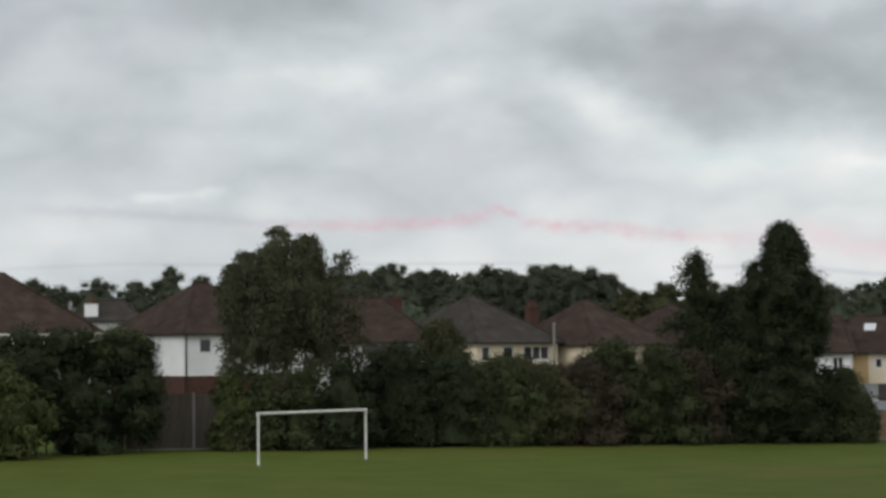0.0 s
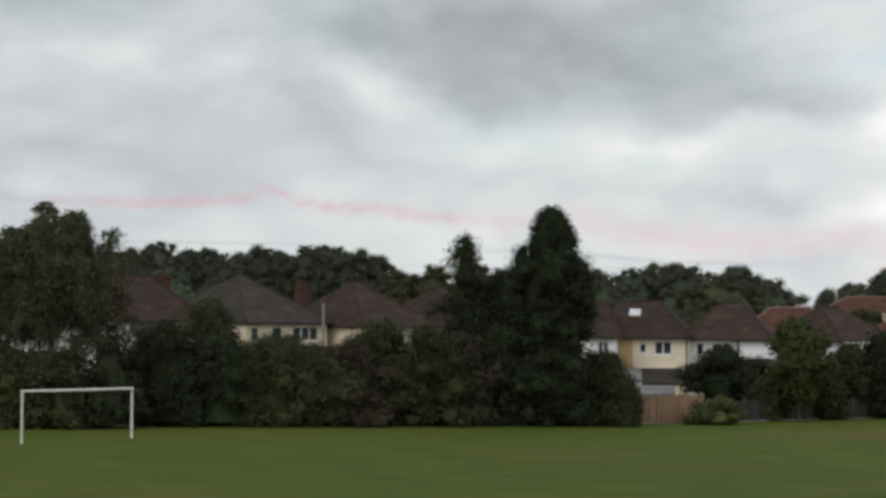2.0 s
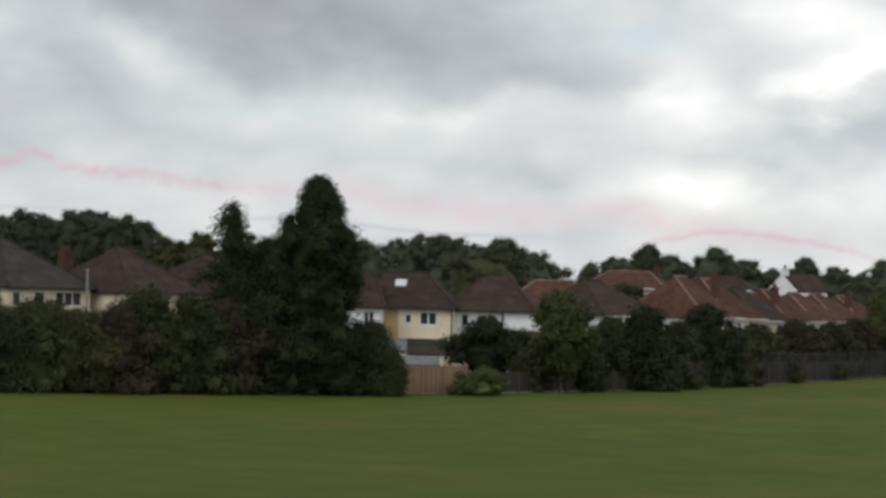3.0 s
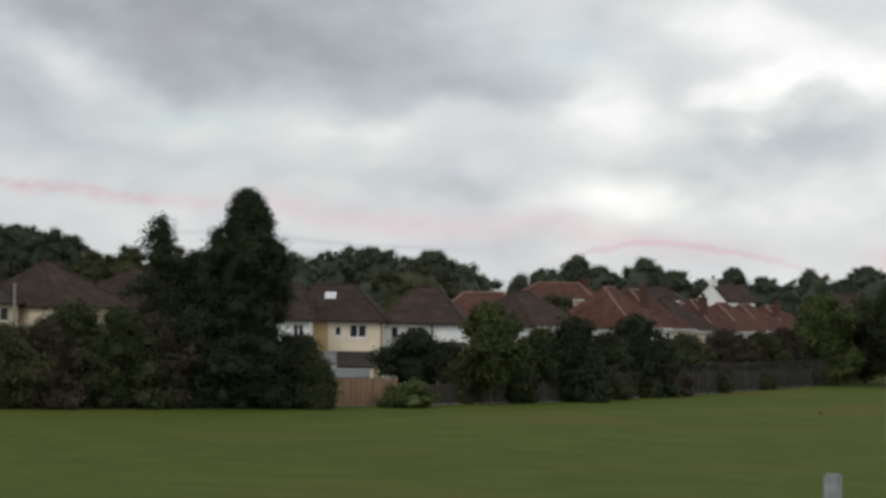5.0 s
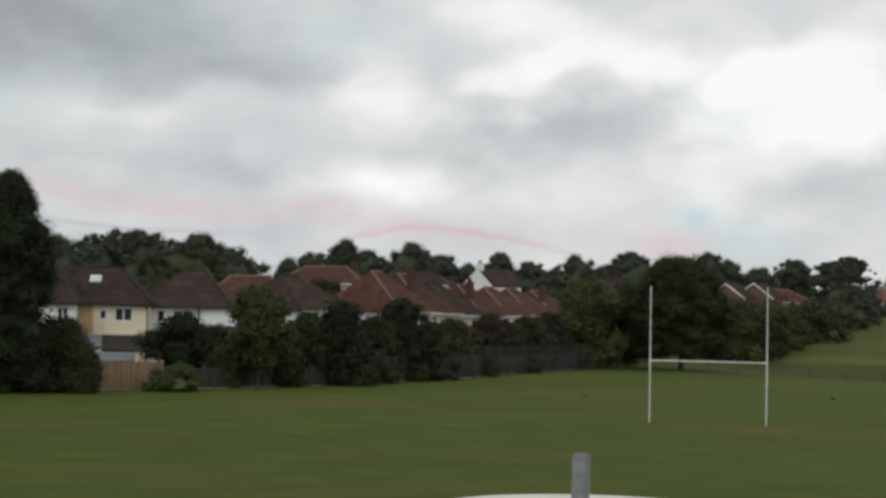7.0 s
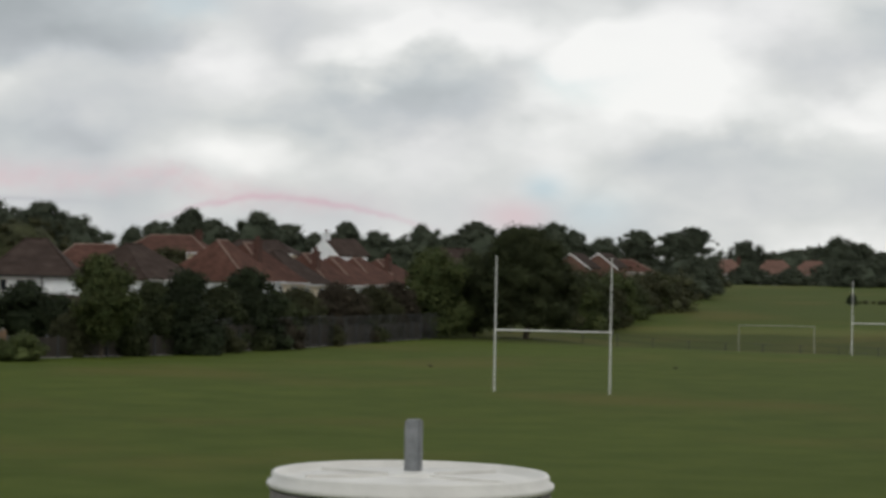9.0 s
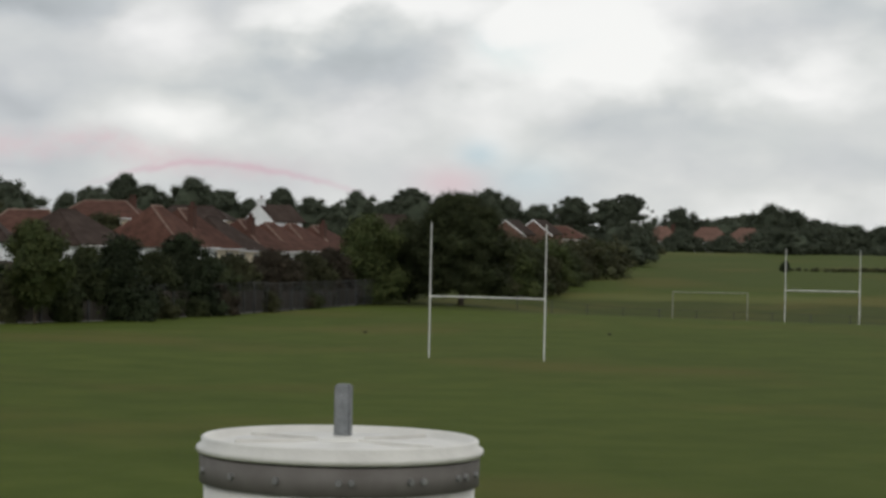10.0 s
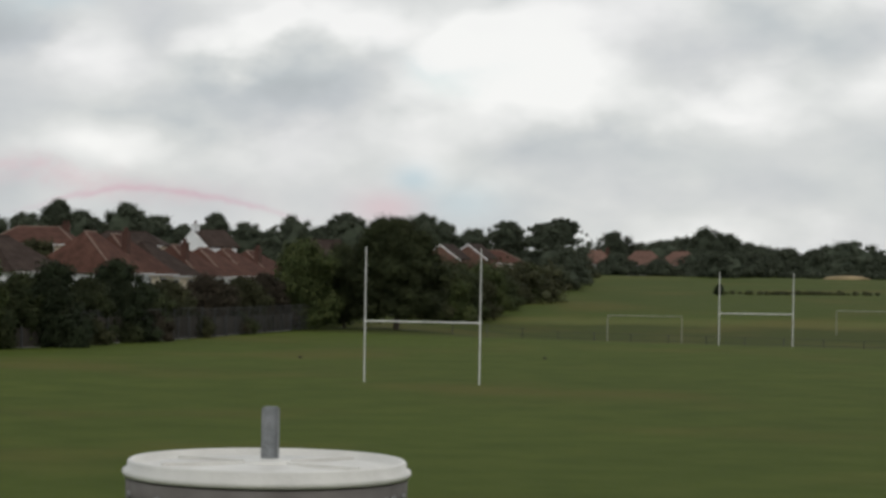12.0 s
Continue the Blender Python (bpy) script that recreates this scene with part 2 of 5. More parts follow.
def rough_grass_bands(m):
    """Longer, darker grass beyond the mown edge, a worn pale track, and darker green on the hill."""
    nt = m.node_tree
    b = nt.nodes["Principled BSDF"]
    src = b.inputs["Base Color"].links[0].from_socket
    co = nt.nodes.new("ShaderNodeTexCoord")
    sp = nt.nodes.new("ShaderNodeSeparateXYZ")
    nt.links.new(co.outputs["Object"], sp.inputs[0])
    nz = nt.nodes.new("ShaderNodeTexNoise")
    nz.inputs["Scale"].default_value, nz.inputs["Detail"].default_value = 0.12, 5.0
    nt.links.new(co.outputs["Object"], nz.inputs["Vector"])

    def mth(op, a, c):
        k = nt.nodes.new("ShaderNodeMath")
        k.operation = op
        for i, v in enumerate((a, c)):
            if isinstance(v, (int, float)):
                k.inputs[i].default_value = v
            else:
                nt.links.new(v, k.inputs[i])
        return k.outputs[0]

    def step(v, a, c):
        r = nt.nodes.new("ShaderNodeMapRange")
        r.interpolation_type = "SMOOTHSTEP"
        r.inputs["From Min"].default_value, r.inputs["From Max"].default_value = a, c
        nt.links.new(v, r.inputs["Value"])
        return r.outputs["Result"]

    edge = mth("ADD", sp.outputs[1], mth("ADD", mth("MULTIPLY", sp.outputs[0], 0.6), mth("MULTIPLY", nz.outputs["Fac"], 6.0)))
    rise = mth("ADD", sp.outputs[1], mth("ADD", mth("MULTIPLY", sp.outputs[0], 0.1), mth("MULTIPLY", nz.outputs["Fac"], 10.0)))
    rough = mth("MULTIPLY", step(edge, 196, 199), mth("SUBTRACT", 1.0, step(rise, 238, 244)))
    track = mth("MULTIPLY", step(rise, 239, 244), mth("SUBTRACT", 1.0, step(rise, 247, 254)))

    def mix(fac, base, colour):
        n = nt.nodes.new("ShaderNodeMix")
        n.data_type = "RGBA"
        nt.links.new(fac, n.inputs[0])
        nt.links.new(base, n.inputs[6])
        n.inputs[7].default_value = (*colour, 1)
        return n.outputs[2]

    c = mix(mth("MULTIPLY", rough, 0.75), src, (0.042, 0.050, 0.013))
    c = mix(mth("MULTIPLY", track, 0.5), c, (0.115, 0.115, 0.040))
    c = mix(mth("MULTIPLY", step(rise, 247, 262), 0.65), c, (0.050, 0.066, 0.014))
    worn = nt.nodes.new("ShaderNodeTexNoise")
    worn.inputs["Scale"].default_value, worn.inputs["Detail"].default_value = 0.055, 6.0
    nt.links.new(co.outputs["Object"], worn.inputs["Vector"])
    c = mix(mth("MULTIPLY", step(worn.outputs["Fac"], 0.49, 0.68), 0.55), c, (0.094, 0.080, 0.023))
    nt.links.new(c, b.inputs["Base Color"])


rough_grass_bands(M_GRASS)
M_LEAF_DARK = mat("dark_evergreen_leaves", [(0.0148, 0.0215, 0.0111), (0.0281, 0.0363, 0.0170)], scale=1.0, rough=0.75, island=0.12, per_object=0.2, spec=0.1, second=0.35, depth=1.1)
M_LEAF_MID = mat("hedge_leaves", [(0.0230, 0.0303, 0.0131), (0.0451, 0.0525, 0.0221)], scale=0.8, rough=0.75, island=0.12, per_object=0.3, spec=0.1, second=0.35, depth=1.1)
M_LEAF_OLIVE = mat("olive_leaves", [(0.0276, 0.0306, 0.0146), (0.0534, 0.0540, 0.0258)], scale=0.7, rough=0.75, island=0.12, per_object=0.25, spec=0.1, second=0.35, depth=1.0)
M_LEAF_LIGHT = mat("light_green_leaves", [(0.0340, 0.0464, 0.0162), (0.0663, 0.0791, 0.0270)], scale=0.9, rough=0.7, island=0.12, per_object=0.2, spec=0.1, second=0.35, depth=0.9)
M_LEAF_RED = mat("dull_purple_leaves", [(0.0288, 0.0256, 0.0176), (0.0528, 0.0424, 0.0288)], scale=0.9, rough=0.75, island=0.12, per_object=0.2, spec=0.1, second=0.35, depth=1.1)
# paler and greyer than the near leaves: distance haze is put into the colour
M_FAR = mat("hazy_far_foliage", [(0.0428, 0.0518, 0.0361), (0.0651, 0.0749, 0.0521)], scale=0.4, rough=0.9, island=0.12, per_object=0.3, spec=0.05, second=0.25, depth=0.8)
M_LEAF_BIRCH = mat("grey_green_birch_leaves", [(0.040, 0.044, 0.025), (0.072, 0.073, 0.042)], scale=0.7, rough=0.75, island=0.12, per_object=0.1, spec=0.08, second=0.3, depth=0.9)
M_BARK = mat("bark", [(0.035, 0.028, 0.020), (0.080, 0.066, 0.050)], scale=4, bump=0.6, stretch=(1, 1, 0.3))
M_BIRCH = mat("pale_bark", [(0.10, 0.09, 0.08), (0.24, 0.22, 0.20)], scale=5, bump=0.5, stretch=(1, 1, 0.5))
M_TILE_BROWN = tile_mat("brown_roof_tiles", [(0.028, 0.020, 0.017), (0.042, 0.030, 0.025), (0.060, 0.044, 0.037)])
M_TILE_GREY = tile_mat("grey_brown_roof_tiles", [(0.028, 0.025, 0.022), (0.040, 0.036, 0.032), (0.056, 0.050, 0.046)])
M_TILE_RED = tile_mat("red_roof_tiles", [(0.048, 0.026, 0.020), (0.074, 0.037, 0.028), (0.098, 0.053, 0.041)])
# hilltop roofs: the haze before them is mixed into this paler tile colour
M_TILE_PINK = tile_mat("hazed_orange_roof_tiles", [(0.100, 0.060, 0.048), (0.140, 0.082, 0.064), (0.175, 0.110, 0.088)])
M_CAPS_RED = mat("pale_mortared_ridge_tiles", [(0.12, 0.075, 0.058), (0.26, 0.19, 0.155)], scale=3, rough=0.9)
M_WHITE = mat("white_render", [(0.70, 0.72, 0.74), (0.82, 0.83, 0.84)], scale=0.8, rough=0.9, bump=0.25, bscale=20)
M_CREAM = mat("cream_render", [(0.64, 0.55, 0.42), (0.76, 0.67, 0.53)], scale=0.8, rough=0.9, bump=0.25, bscale=20)
M_OCHRE = mat("ochre_render", [(0.42, 0.30, 0.15), (0.52, 0.38, 0.20)], scale=0.8, rough=0.9)
M_BRICK = mat("red_brick", [(0.0546, 0.0270, 0.0209), (0.0975, 0.0486, 0.0361)], scale=6, rough=0.9, bump=0.4)
M_FRAME = mat("white_window_paint", [(0.62, 0.62, 0.62), (0.76, 0.76, 0.76)], scale=3, rough=0.5)
M_TRIM = mat("dark_gutter_plastic", [(0.020, 0.018, 0.018), (0.035, 0.032, 0.030)], scale=3, rough=0.5)
M_GLASS = glass_mat()
M_POST = mat("white_goal_paint", [(0.46, 0.46, 0.44), (0.68, 0.68, 0.66)], scale=2.5, rough=0.55)
# darker and yellower than M_POST, for the two far football goals
M_POST_GREY = mat("yellowish_grey_goal_paint", [(0.20, 0.20, 0.16), (0.34, 0.34, 0.28)], scale=2.5, rough=0.7)
M_FENCE = mat("weathered_grey_boards", [(0.0560, 0.0480, 0.0400), (0.1000, 0.0880, 0.0752)], scale=2.0, rough=0.95, per_object=0.25, stretch=(1, 1, 0.25))
M_FENCE_DARK = mat("dark_stained_boards", [(0.034, 0.030, 0.026), (0.066, 0.058, 0.050)], scale=2.0, rough=0.95, per_object=0.3, stretch=(1, 1, 0.25), spec=0.1)
M_WIRE = mat("dark_grey_fence_wire", [(0.035, 0.036, 0.036), (0.065, 0.066, 0.066)], scale=2.0, rough=0.8)
M_FENCE_NEW = mat("orange_brown_boards", [(0.1800, 0.1144, 0.0728), (0.2880, 0.1950, 0.1288)], scale=2.0, rough=0.9, per_object=0.3, stretch=(1, 1, 0.25))
M_CONCRETE = mat("pale_concrete", [(0.16, 0.155, 0.145), (0.28, 0.27, 0.255)], scale=4, rough=0.95, bump=0.3)
M_PLASTIC = mat("white_plastic", [(0.52, 0.51, 0.48), (0.66, 0.65, 0.61)], scale=7, rough=0.42, second=2.0, spec=0.45, bump=0.08, bscale=60)
M_BAND = mat("grey_plastic_band", [(0.1190, 0.1092, 0.1008), (0.1680, 0.1568, 0.1470)], scale=14, rough=0.8, second=4.0)
M_STEEL = mat("galvanised_steel", [(0.13, 0.14, 0.145), (0.24, 0.25, 0.26)], scale=40, rough=0.55, metal=0.3, bump=0.3, bscale=160, second=9)
M_BOLT = mat("dull_bolt_steel", [(0.1500, 0.1500, 0.1500), (0.3300, 0.3300, 0.3300)], scale=30, rough=0.45, metal=0.5)


# ---- building helpers ----
def part(name, bm, material, parent=None, label="", smooth=False):
    me = bpy.data.meshes.new(name)
    bm.normal_update()
    bm.to_mesh(me)
    bm.free()
    me.materials.append(material)
    if smooth:
        me.polygons.foreach_set("use_smooth", [True] * len(me.polygons))
    ob = new(name, me)
    ob.parent = parent
    return tagged(ob, label) if label else ob


def raw(name, verts, faces, material, parent=None, label=""):
    me = bpy.data.meshes.new(name)
    me.from_pydata(verts, [], faces)
    me.materials.append(material)
    ob = new(name, me)
    ob.parent = parent
    return tagged(ob, label) if label else ob


def thing(name, m, label, category, group="", kind=""):
    ob = new(name)
    ob.empty_display_size = 0.2
    ob.matrix_world = m
    return tagged(ob, label, category, group, kind)


def box(bm, x0, x1, y0, y1, z0, z1, bevel=0.0):
    v = [bm.verts.new(p) for p in ((x0, y0, z0), (x1, y0, z0), (x1, y1, z0), (x0, y1, z0), (x0, y0, z1), (x1, y0, z1), (x1, y1, z1), (x0, y1, z1))]
    fs = [bm.faces.new([v[i] for i in q]) for q in ((3, 2, 1, 0), (4, 5, 6, 7), (0, 1, 5, 4), (1, 2, 6, 5), (2, 3, 7, 6), (3, 0, 4, 7))]
    if bevel:
        bmesh.ops.bevel(bm, geom=list({e for f in fs for e in f.edges}), offset=bevel, segments=2, affect="EDGES")
    return bm


def one_box(*a, **k):
    return box(bmesh.new(), *a, **k)


def tube(bm, p, q, r0, r1=None, n=10):
    """A tapered round bar from p to q."""
    p, q = Vector(p), Vector(q)
    r1 = r0 if r1 is None else r1
    turn = (q - p).to_track_quat("Z", "Y").to_matrix()
    rings = []
    for c, r in ((p, r0), (q, r1)):
        rings.append([bm.verts.new(c + turn @ Vector((r * math.cos(2 * math.pi * i / n), r * math.sin(2 * math.pi * i / n), 0))) for i in range(n)])
    for i in range(n):
        bm.faces.new((rings[0][i], rings[0][(i + 1) % n], rings[1][(i + 1) % n], rings[1][i]))
    bm.faces.new(rings[0][::-1])
    bm.faces.new(rings[1])
    return bm


def one_tube(*a, **k):
    return tube(bmesh.new(), *a, **k)


def smoothstep(a, b, v):
    t = min(1.0, max(0.0, (v - a) / (b - a)))
    return t * t * (3 - 2 * t)


# the boundary between the field and the gardens, as x, y on the plan
BOUNDARY = [(-82, 100), (-59.5, 110), (-39.3, 121.8), (-24.5, 133.8), (-17.9, 139.9), (-8, 151.8), (-1, 171), (9, 199), (24, 222), (46, 300), (66, 405), (90, 520)]


def boundary_y(x):
    for (x0, y0), (x1, y1) in zip(BOUNDARY, BOUNDARY[1:]):
        if x <= x1:
            return y0 + (y1 - y0) * (x - x0) / (x1 - x0)
    return BOUNDARY[-1][1]


def ground(x, y):
    """Height of the ground: terrace by the lens, level field, a dip beyond its far edge and a long rise."""
    r = math.hypot(x, y)
    z = 4.1 * (1 - smoothstep(8.0, 25.0, r))
    edge, far = y + 0.6 * x, y + 0.10 * x
    z -= 1.0 * smoothstep(192, 214, edge) * smoothstep(14, 32, x) * (1 - smoothstep(222, 270, far))
    z += 4.4 * min(1.0, max(0.0, (far - 211) / 225)) ** 0.85
    garden = smoothstep(1.0, 9.0, (y - boundary_y(x)) * 0.75)
    z += 1.2 * garden * (1 - smoothstep(-44, -31, x)) * (1 - smoothstep(180, 260, y))
    z += 0.24 * smoothstep(25, 45, -x) * smoothstep(60, 100, y) * (1 - garden)
    if r > 30:
        z += 0.03 * noise.noise((x * 0.05, y * 0.05, 0))
    return z


def site(bearing, d):
    """x, y on the plan at a bearing (degrees left of north) and a distance from the lens's post."""
    return -d * math.sin(radians(bearing)), d * math.cos(radians(bearing))


def level(el, d):
    """Height seen el degrees above the level of the lens at a distance d."""
    return EYE + d * math.tan(radians(el))


# ---- ground ----
def make_ground():
    xs = sorted(set([-4000, -2500, -1500, -900, -600, -400, -280] + [-200 + 4 * i for i in range(101)] + [280, 400, 600, 900, 1500, 2500, 4000]))
    ys = sorted(set([-4000, -2000, -1000, -500, -250, -120, -60] + [-40 + 4 * i for i in range(150)] + [580, 640, 720, 850, 1100, 1600, 2500, 4500]))
    verts = [(x, y, ground(x, y)) for y in ys for x in xs]
    n = len(xs)
    faces = [(j * n + i, j * n + i + 1, (j + 1) * n + i + 1, (j + 1) * n + i) for j in range(len(ys) - 1) for i in range(n - 1)]
    ob = raw("ground", verts, faces, M_GRASS)
    ob.data.polygons.foreach_set("use_smooth", [True] * len(ob.data.polygons))
    tagged(ob, "mown green playing field grass, rising to a hill", "grass field", kind="structure")


make_ground()


# ---- plants ----
def leaf_cloud(rng, centres, radii, n, size, droop=0.0, squash=0.85, loose=0.62):
    """Leaves scattered over many clumps, lying roughly along each clump's surface: arrays of corners and faces."""
    centres, radii = np.array(centres, float), np.array(radii, float)
    w = radii ** 2
    k = rng.choice(len(centres), n, p=w / w.sum())
    d = rng.normal(size=(n, 3))
    d /= np.linalg.norm(d, axis=1)[:, None]
    r = radii[k] * (0.58 + loose * rng.random(n) ** 1.3)
    p = centres[k] + d * r[:, None] * np.array((1, 1, squash))
    p[:, 2] -= droop * rng.random(n) ** 2 * radii[k]
    face = d + rng.normal(size=(n, 3)) * 0.42 + np.array((0, 0, 0.25))
    a = np.cross(face, rng.normal(size=(n, 3)))
    a /= np.linalg.norm(a, axis=1)[:, None] + 1e-9
    b = np.cross(face, a)
    b /= np.linalg.norm(b, axis=1)[:, None] + 1e-9
    s = size * (0.55 + 0.9 * rng.random(n))
    u, v = a * s[:, None], b * (s * 0.8)[:, None]
    q = np.stack([p - u * 0.5 + v * 0.4, p + u * 0.65, p - u * 0.3 - v * 0.5], 1).reshape(-1, 3)
    f = np.arange(3 * n).reshape(-1, 3)
    return q, f


def core(rng, c, r, seed):
    """A small lumpy mass of shaded inner growth for one clump."""
    bm = bmesh.new()
    bmesh.ops.create_icosphere(bm, subdivisions=1, radius=1)
    vs, fs = [], []
    for v in bm.verts:
        k = r * (0.72 + 0.5 * noise.noise(v.co * 1.7 + Vector((seed, 0, 0))))
        vs.append((c[0] + v.co.x * k, c[1] + v.co.y * k, c[2] + v.co.z * k * 0.85))
    bm.verts.index_update()
    fs = [[v.index for v in f.verts] for f in bm.faces]
    bm.free()
    return vs, fs


def foliage_mesh(name, rng, centres, radii, n, size, material, parent, droop=0.0, cores=0.8, squash=0.85, label="", loose=0.75, inner=None):
    q, f = leaf_cloud(rng, centres, radii, n, size, droop, squash, loose)
    verts, faces = q.tolist(), f.tolist()
    if cores:
        for i, (c, r) in enumerate(zip(centres, radii)):
            vs, fs = core(rng, c, r * cores, i * 1.37)
            o = len(verts)
            verts += vs
            faces += [[j + o for j in t] for t in fs]
    if inner:
        o = len(verts)
        verts += inner[0]
        faces += [[j + o for j in t] for t in inner[1]]
    return raw(name, verts, faces, material, parent, label)


def inner_mass(profile, height, z0, share, seed, deep=1.0, n=14, m=9):
    """The shaded inside of a crown: an uneven closed body that follows the envelope within."""
    vs, fs = [], []
    for j in range(m + 1):
        h = j / m
        for i in range(n):
            a = 2 * math.pi * i / n
            R = profile(min(0.98, 0.04 + h * 0.94)) * share * (0.94 + 0.34 * noise.noise((math.cos(a) * 1.4 + seed, math.sin(a) * 1.4, h * 3.3)))
            vs.append((R * math.cos(a), R * math.sin(a) * deep, z0 + height * (0.05 + 0.86 * h)))
    for j in range(m):
        for i in range(n):
            fs.append([j * n + i, j * n + (i + 1) % n, (j + 1) * n + (i + 1) % n, (j + 1) * n + i])
    fs += [list(range(n))[::-1], [m * n + i for i in range(n)]]
    return vs, fs


def fill(rng, profile, height, z0, count, rclump):
    """Clump centres inside a round envelope: profile(h) is the radius at a share h of the height."""
    cs, rs = [], []
    for i in range(count):
        h = (i + rng.random()) / count
        R = profile(h)
        a = rng.random() * 2 * math.pi
        R *= 0.97 + 0.62 * noise.noise((math.cos(a) * 1.3 + rclump * 9, math.sin(a) * 1.3, h * 4.0 + count * 0.13))
        rad = R * (0.35 + 0.65 * math.sqrt(rng.random()))
        rc = rclump * (0.6 + 0.7 * rng.random()) * (0.5 + 0.5 * min(1.0, R / (rclump * 1.5)))
        rad = max(0.0, rad - rc * 0.55)
        cs.append((rad * math.cos(a), rad * math.sin(a), z0 + h * height))
        rs.append(rc)
    return cs, rs


def limbs(rng, top, r, z_from, spread, count):
    bm = bmesh.new()
    z = 0.0
    p = Vector((0, 0, -0.3))
    for i in range(5):
        q = Vector((rng.normal() * 0.12 * spread * 0.3, rng.normal() * 0.12 * spread * 0.3, top * (i + 1) / 5))
        tube(bm, p, q, r * (1 - i * 0.17), r * (1 - (i + 1) * 0.17), 8)
        p = q
    for i in range(count):
        z = z_from + (top - z_from) * (i + 0.5) / count * 0.9
        a = i * 2.4 + rng.random()
        e = Vector((math.cos(a) * spread * (0.4 + 0.4 * rng.random()), math.sin(a) * spread * (0.4 + 0.4 * rng.random()), z + spread * (0.3 + 0.4 * rng.random())))
        m = Vector((e.x * 0.5, e.y * 0.5, z + (e.z - z) * 0.35))
        tube(bm, (0, 0, z), m, r * 0.42, r * 0.28, 6)
        tube(bm, m, e, r * 0.28, r * 0.08, 6)
    return bm


PROFILES = {
    "round": lambda h: math.sqrt(max(0.02, 1 - (2 * h - 0.9) ** 2 / 1.25)),
    "bush": lambda h: math.sqrt(max(0.03, 1 - h ** 2.2)) * (0.86 + 0.14 * h),
    "cypress": lambda h: (1 - 0.2 * h) if h < 0.45 else max(0.16, 0.91 * (1 - ((h - 0.45) / 0.60) ** 1.9)),
    "broad": lambda h: 0.86 + 0.2 * h if h < 0.5 else 0.96 * math.sqrt(max(0.05, 1 - ((h - 0.5) / 0.54) ** 2.4)),
    "dome": lambda h: 0.72 + 1.4 * h if h < 0.2 else math.sqrt(max(0.05, 1 - ((h - 0.2) / 0.83) ** 2)),
    "fir": lambda h: 0.95 * (1 - h) ** 0.8 + 0.06,
    "willow": lambda h: 0.92 if h < 0.35 else 0.95 * math.sqrt(max(0.06, 1 - ((h - 0.35) / 0.67) ** 2.4)),
    "umbrella": lambda h: 0.35 + 0.65 * math.sin(math.pi * min(1, 0.15 + 0.8 * h)),
    "flat": lambda h: 1.0 if h < 0.6 else 1.0 - 0.5 * (h - 0.6) / 0.4,
}


def plant(name, label, category, bearing, d, width, top, material, shape="bush", stem=0.0, clumps=40, clump=0.7, leaves=7000, leaf=0.22,
          bark=None, droop=0.0, group="", seed=1, z=None, cores=0.75, deep=1.0, turn=0.0, loose=0.78, inner=0.60, girth=1.0):
    """A shrub or tree: a trunk with limbs where it shows, and a crown of clumps of leaves."""
    rng = np.random.default_rng(seed)
    x, y = site(bearing, d)
    g = ground(x, y) if z is None else z
    t = thing(name, pose(x, y, g, 0, 0, turn), label, category, group)
    h = top - g
    R = width / 2
    prof = PROFILES[shape]
    cs, rs = fill(rng, lambda k: R * prof(k), (h - stem) - clump * 0.45, stem + clump * 0.25, clumps, clump)
    cs = [(a, b * deep, c) for a, b, c in cs]
    bm = limbs(rng, h * (0.8 if shape != "umbrella" else 0.9), max(0.06, h * 0.018) * girth, max(0.4, stem * 0.8), R * 0.8, 7)
    part("trunk", bm, bark or M_BARK, t)
    body = inner_mass(lambda k: R * prof(k), h - stem, stem, inner, seed * 0.37, deep) if inner else None
    foliage_mesh("crown", rng, cs, rs, leaves, leaf, material, t, droop, cores, loose=loose, inner=body)
    return t


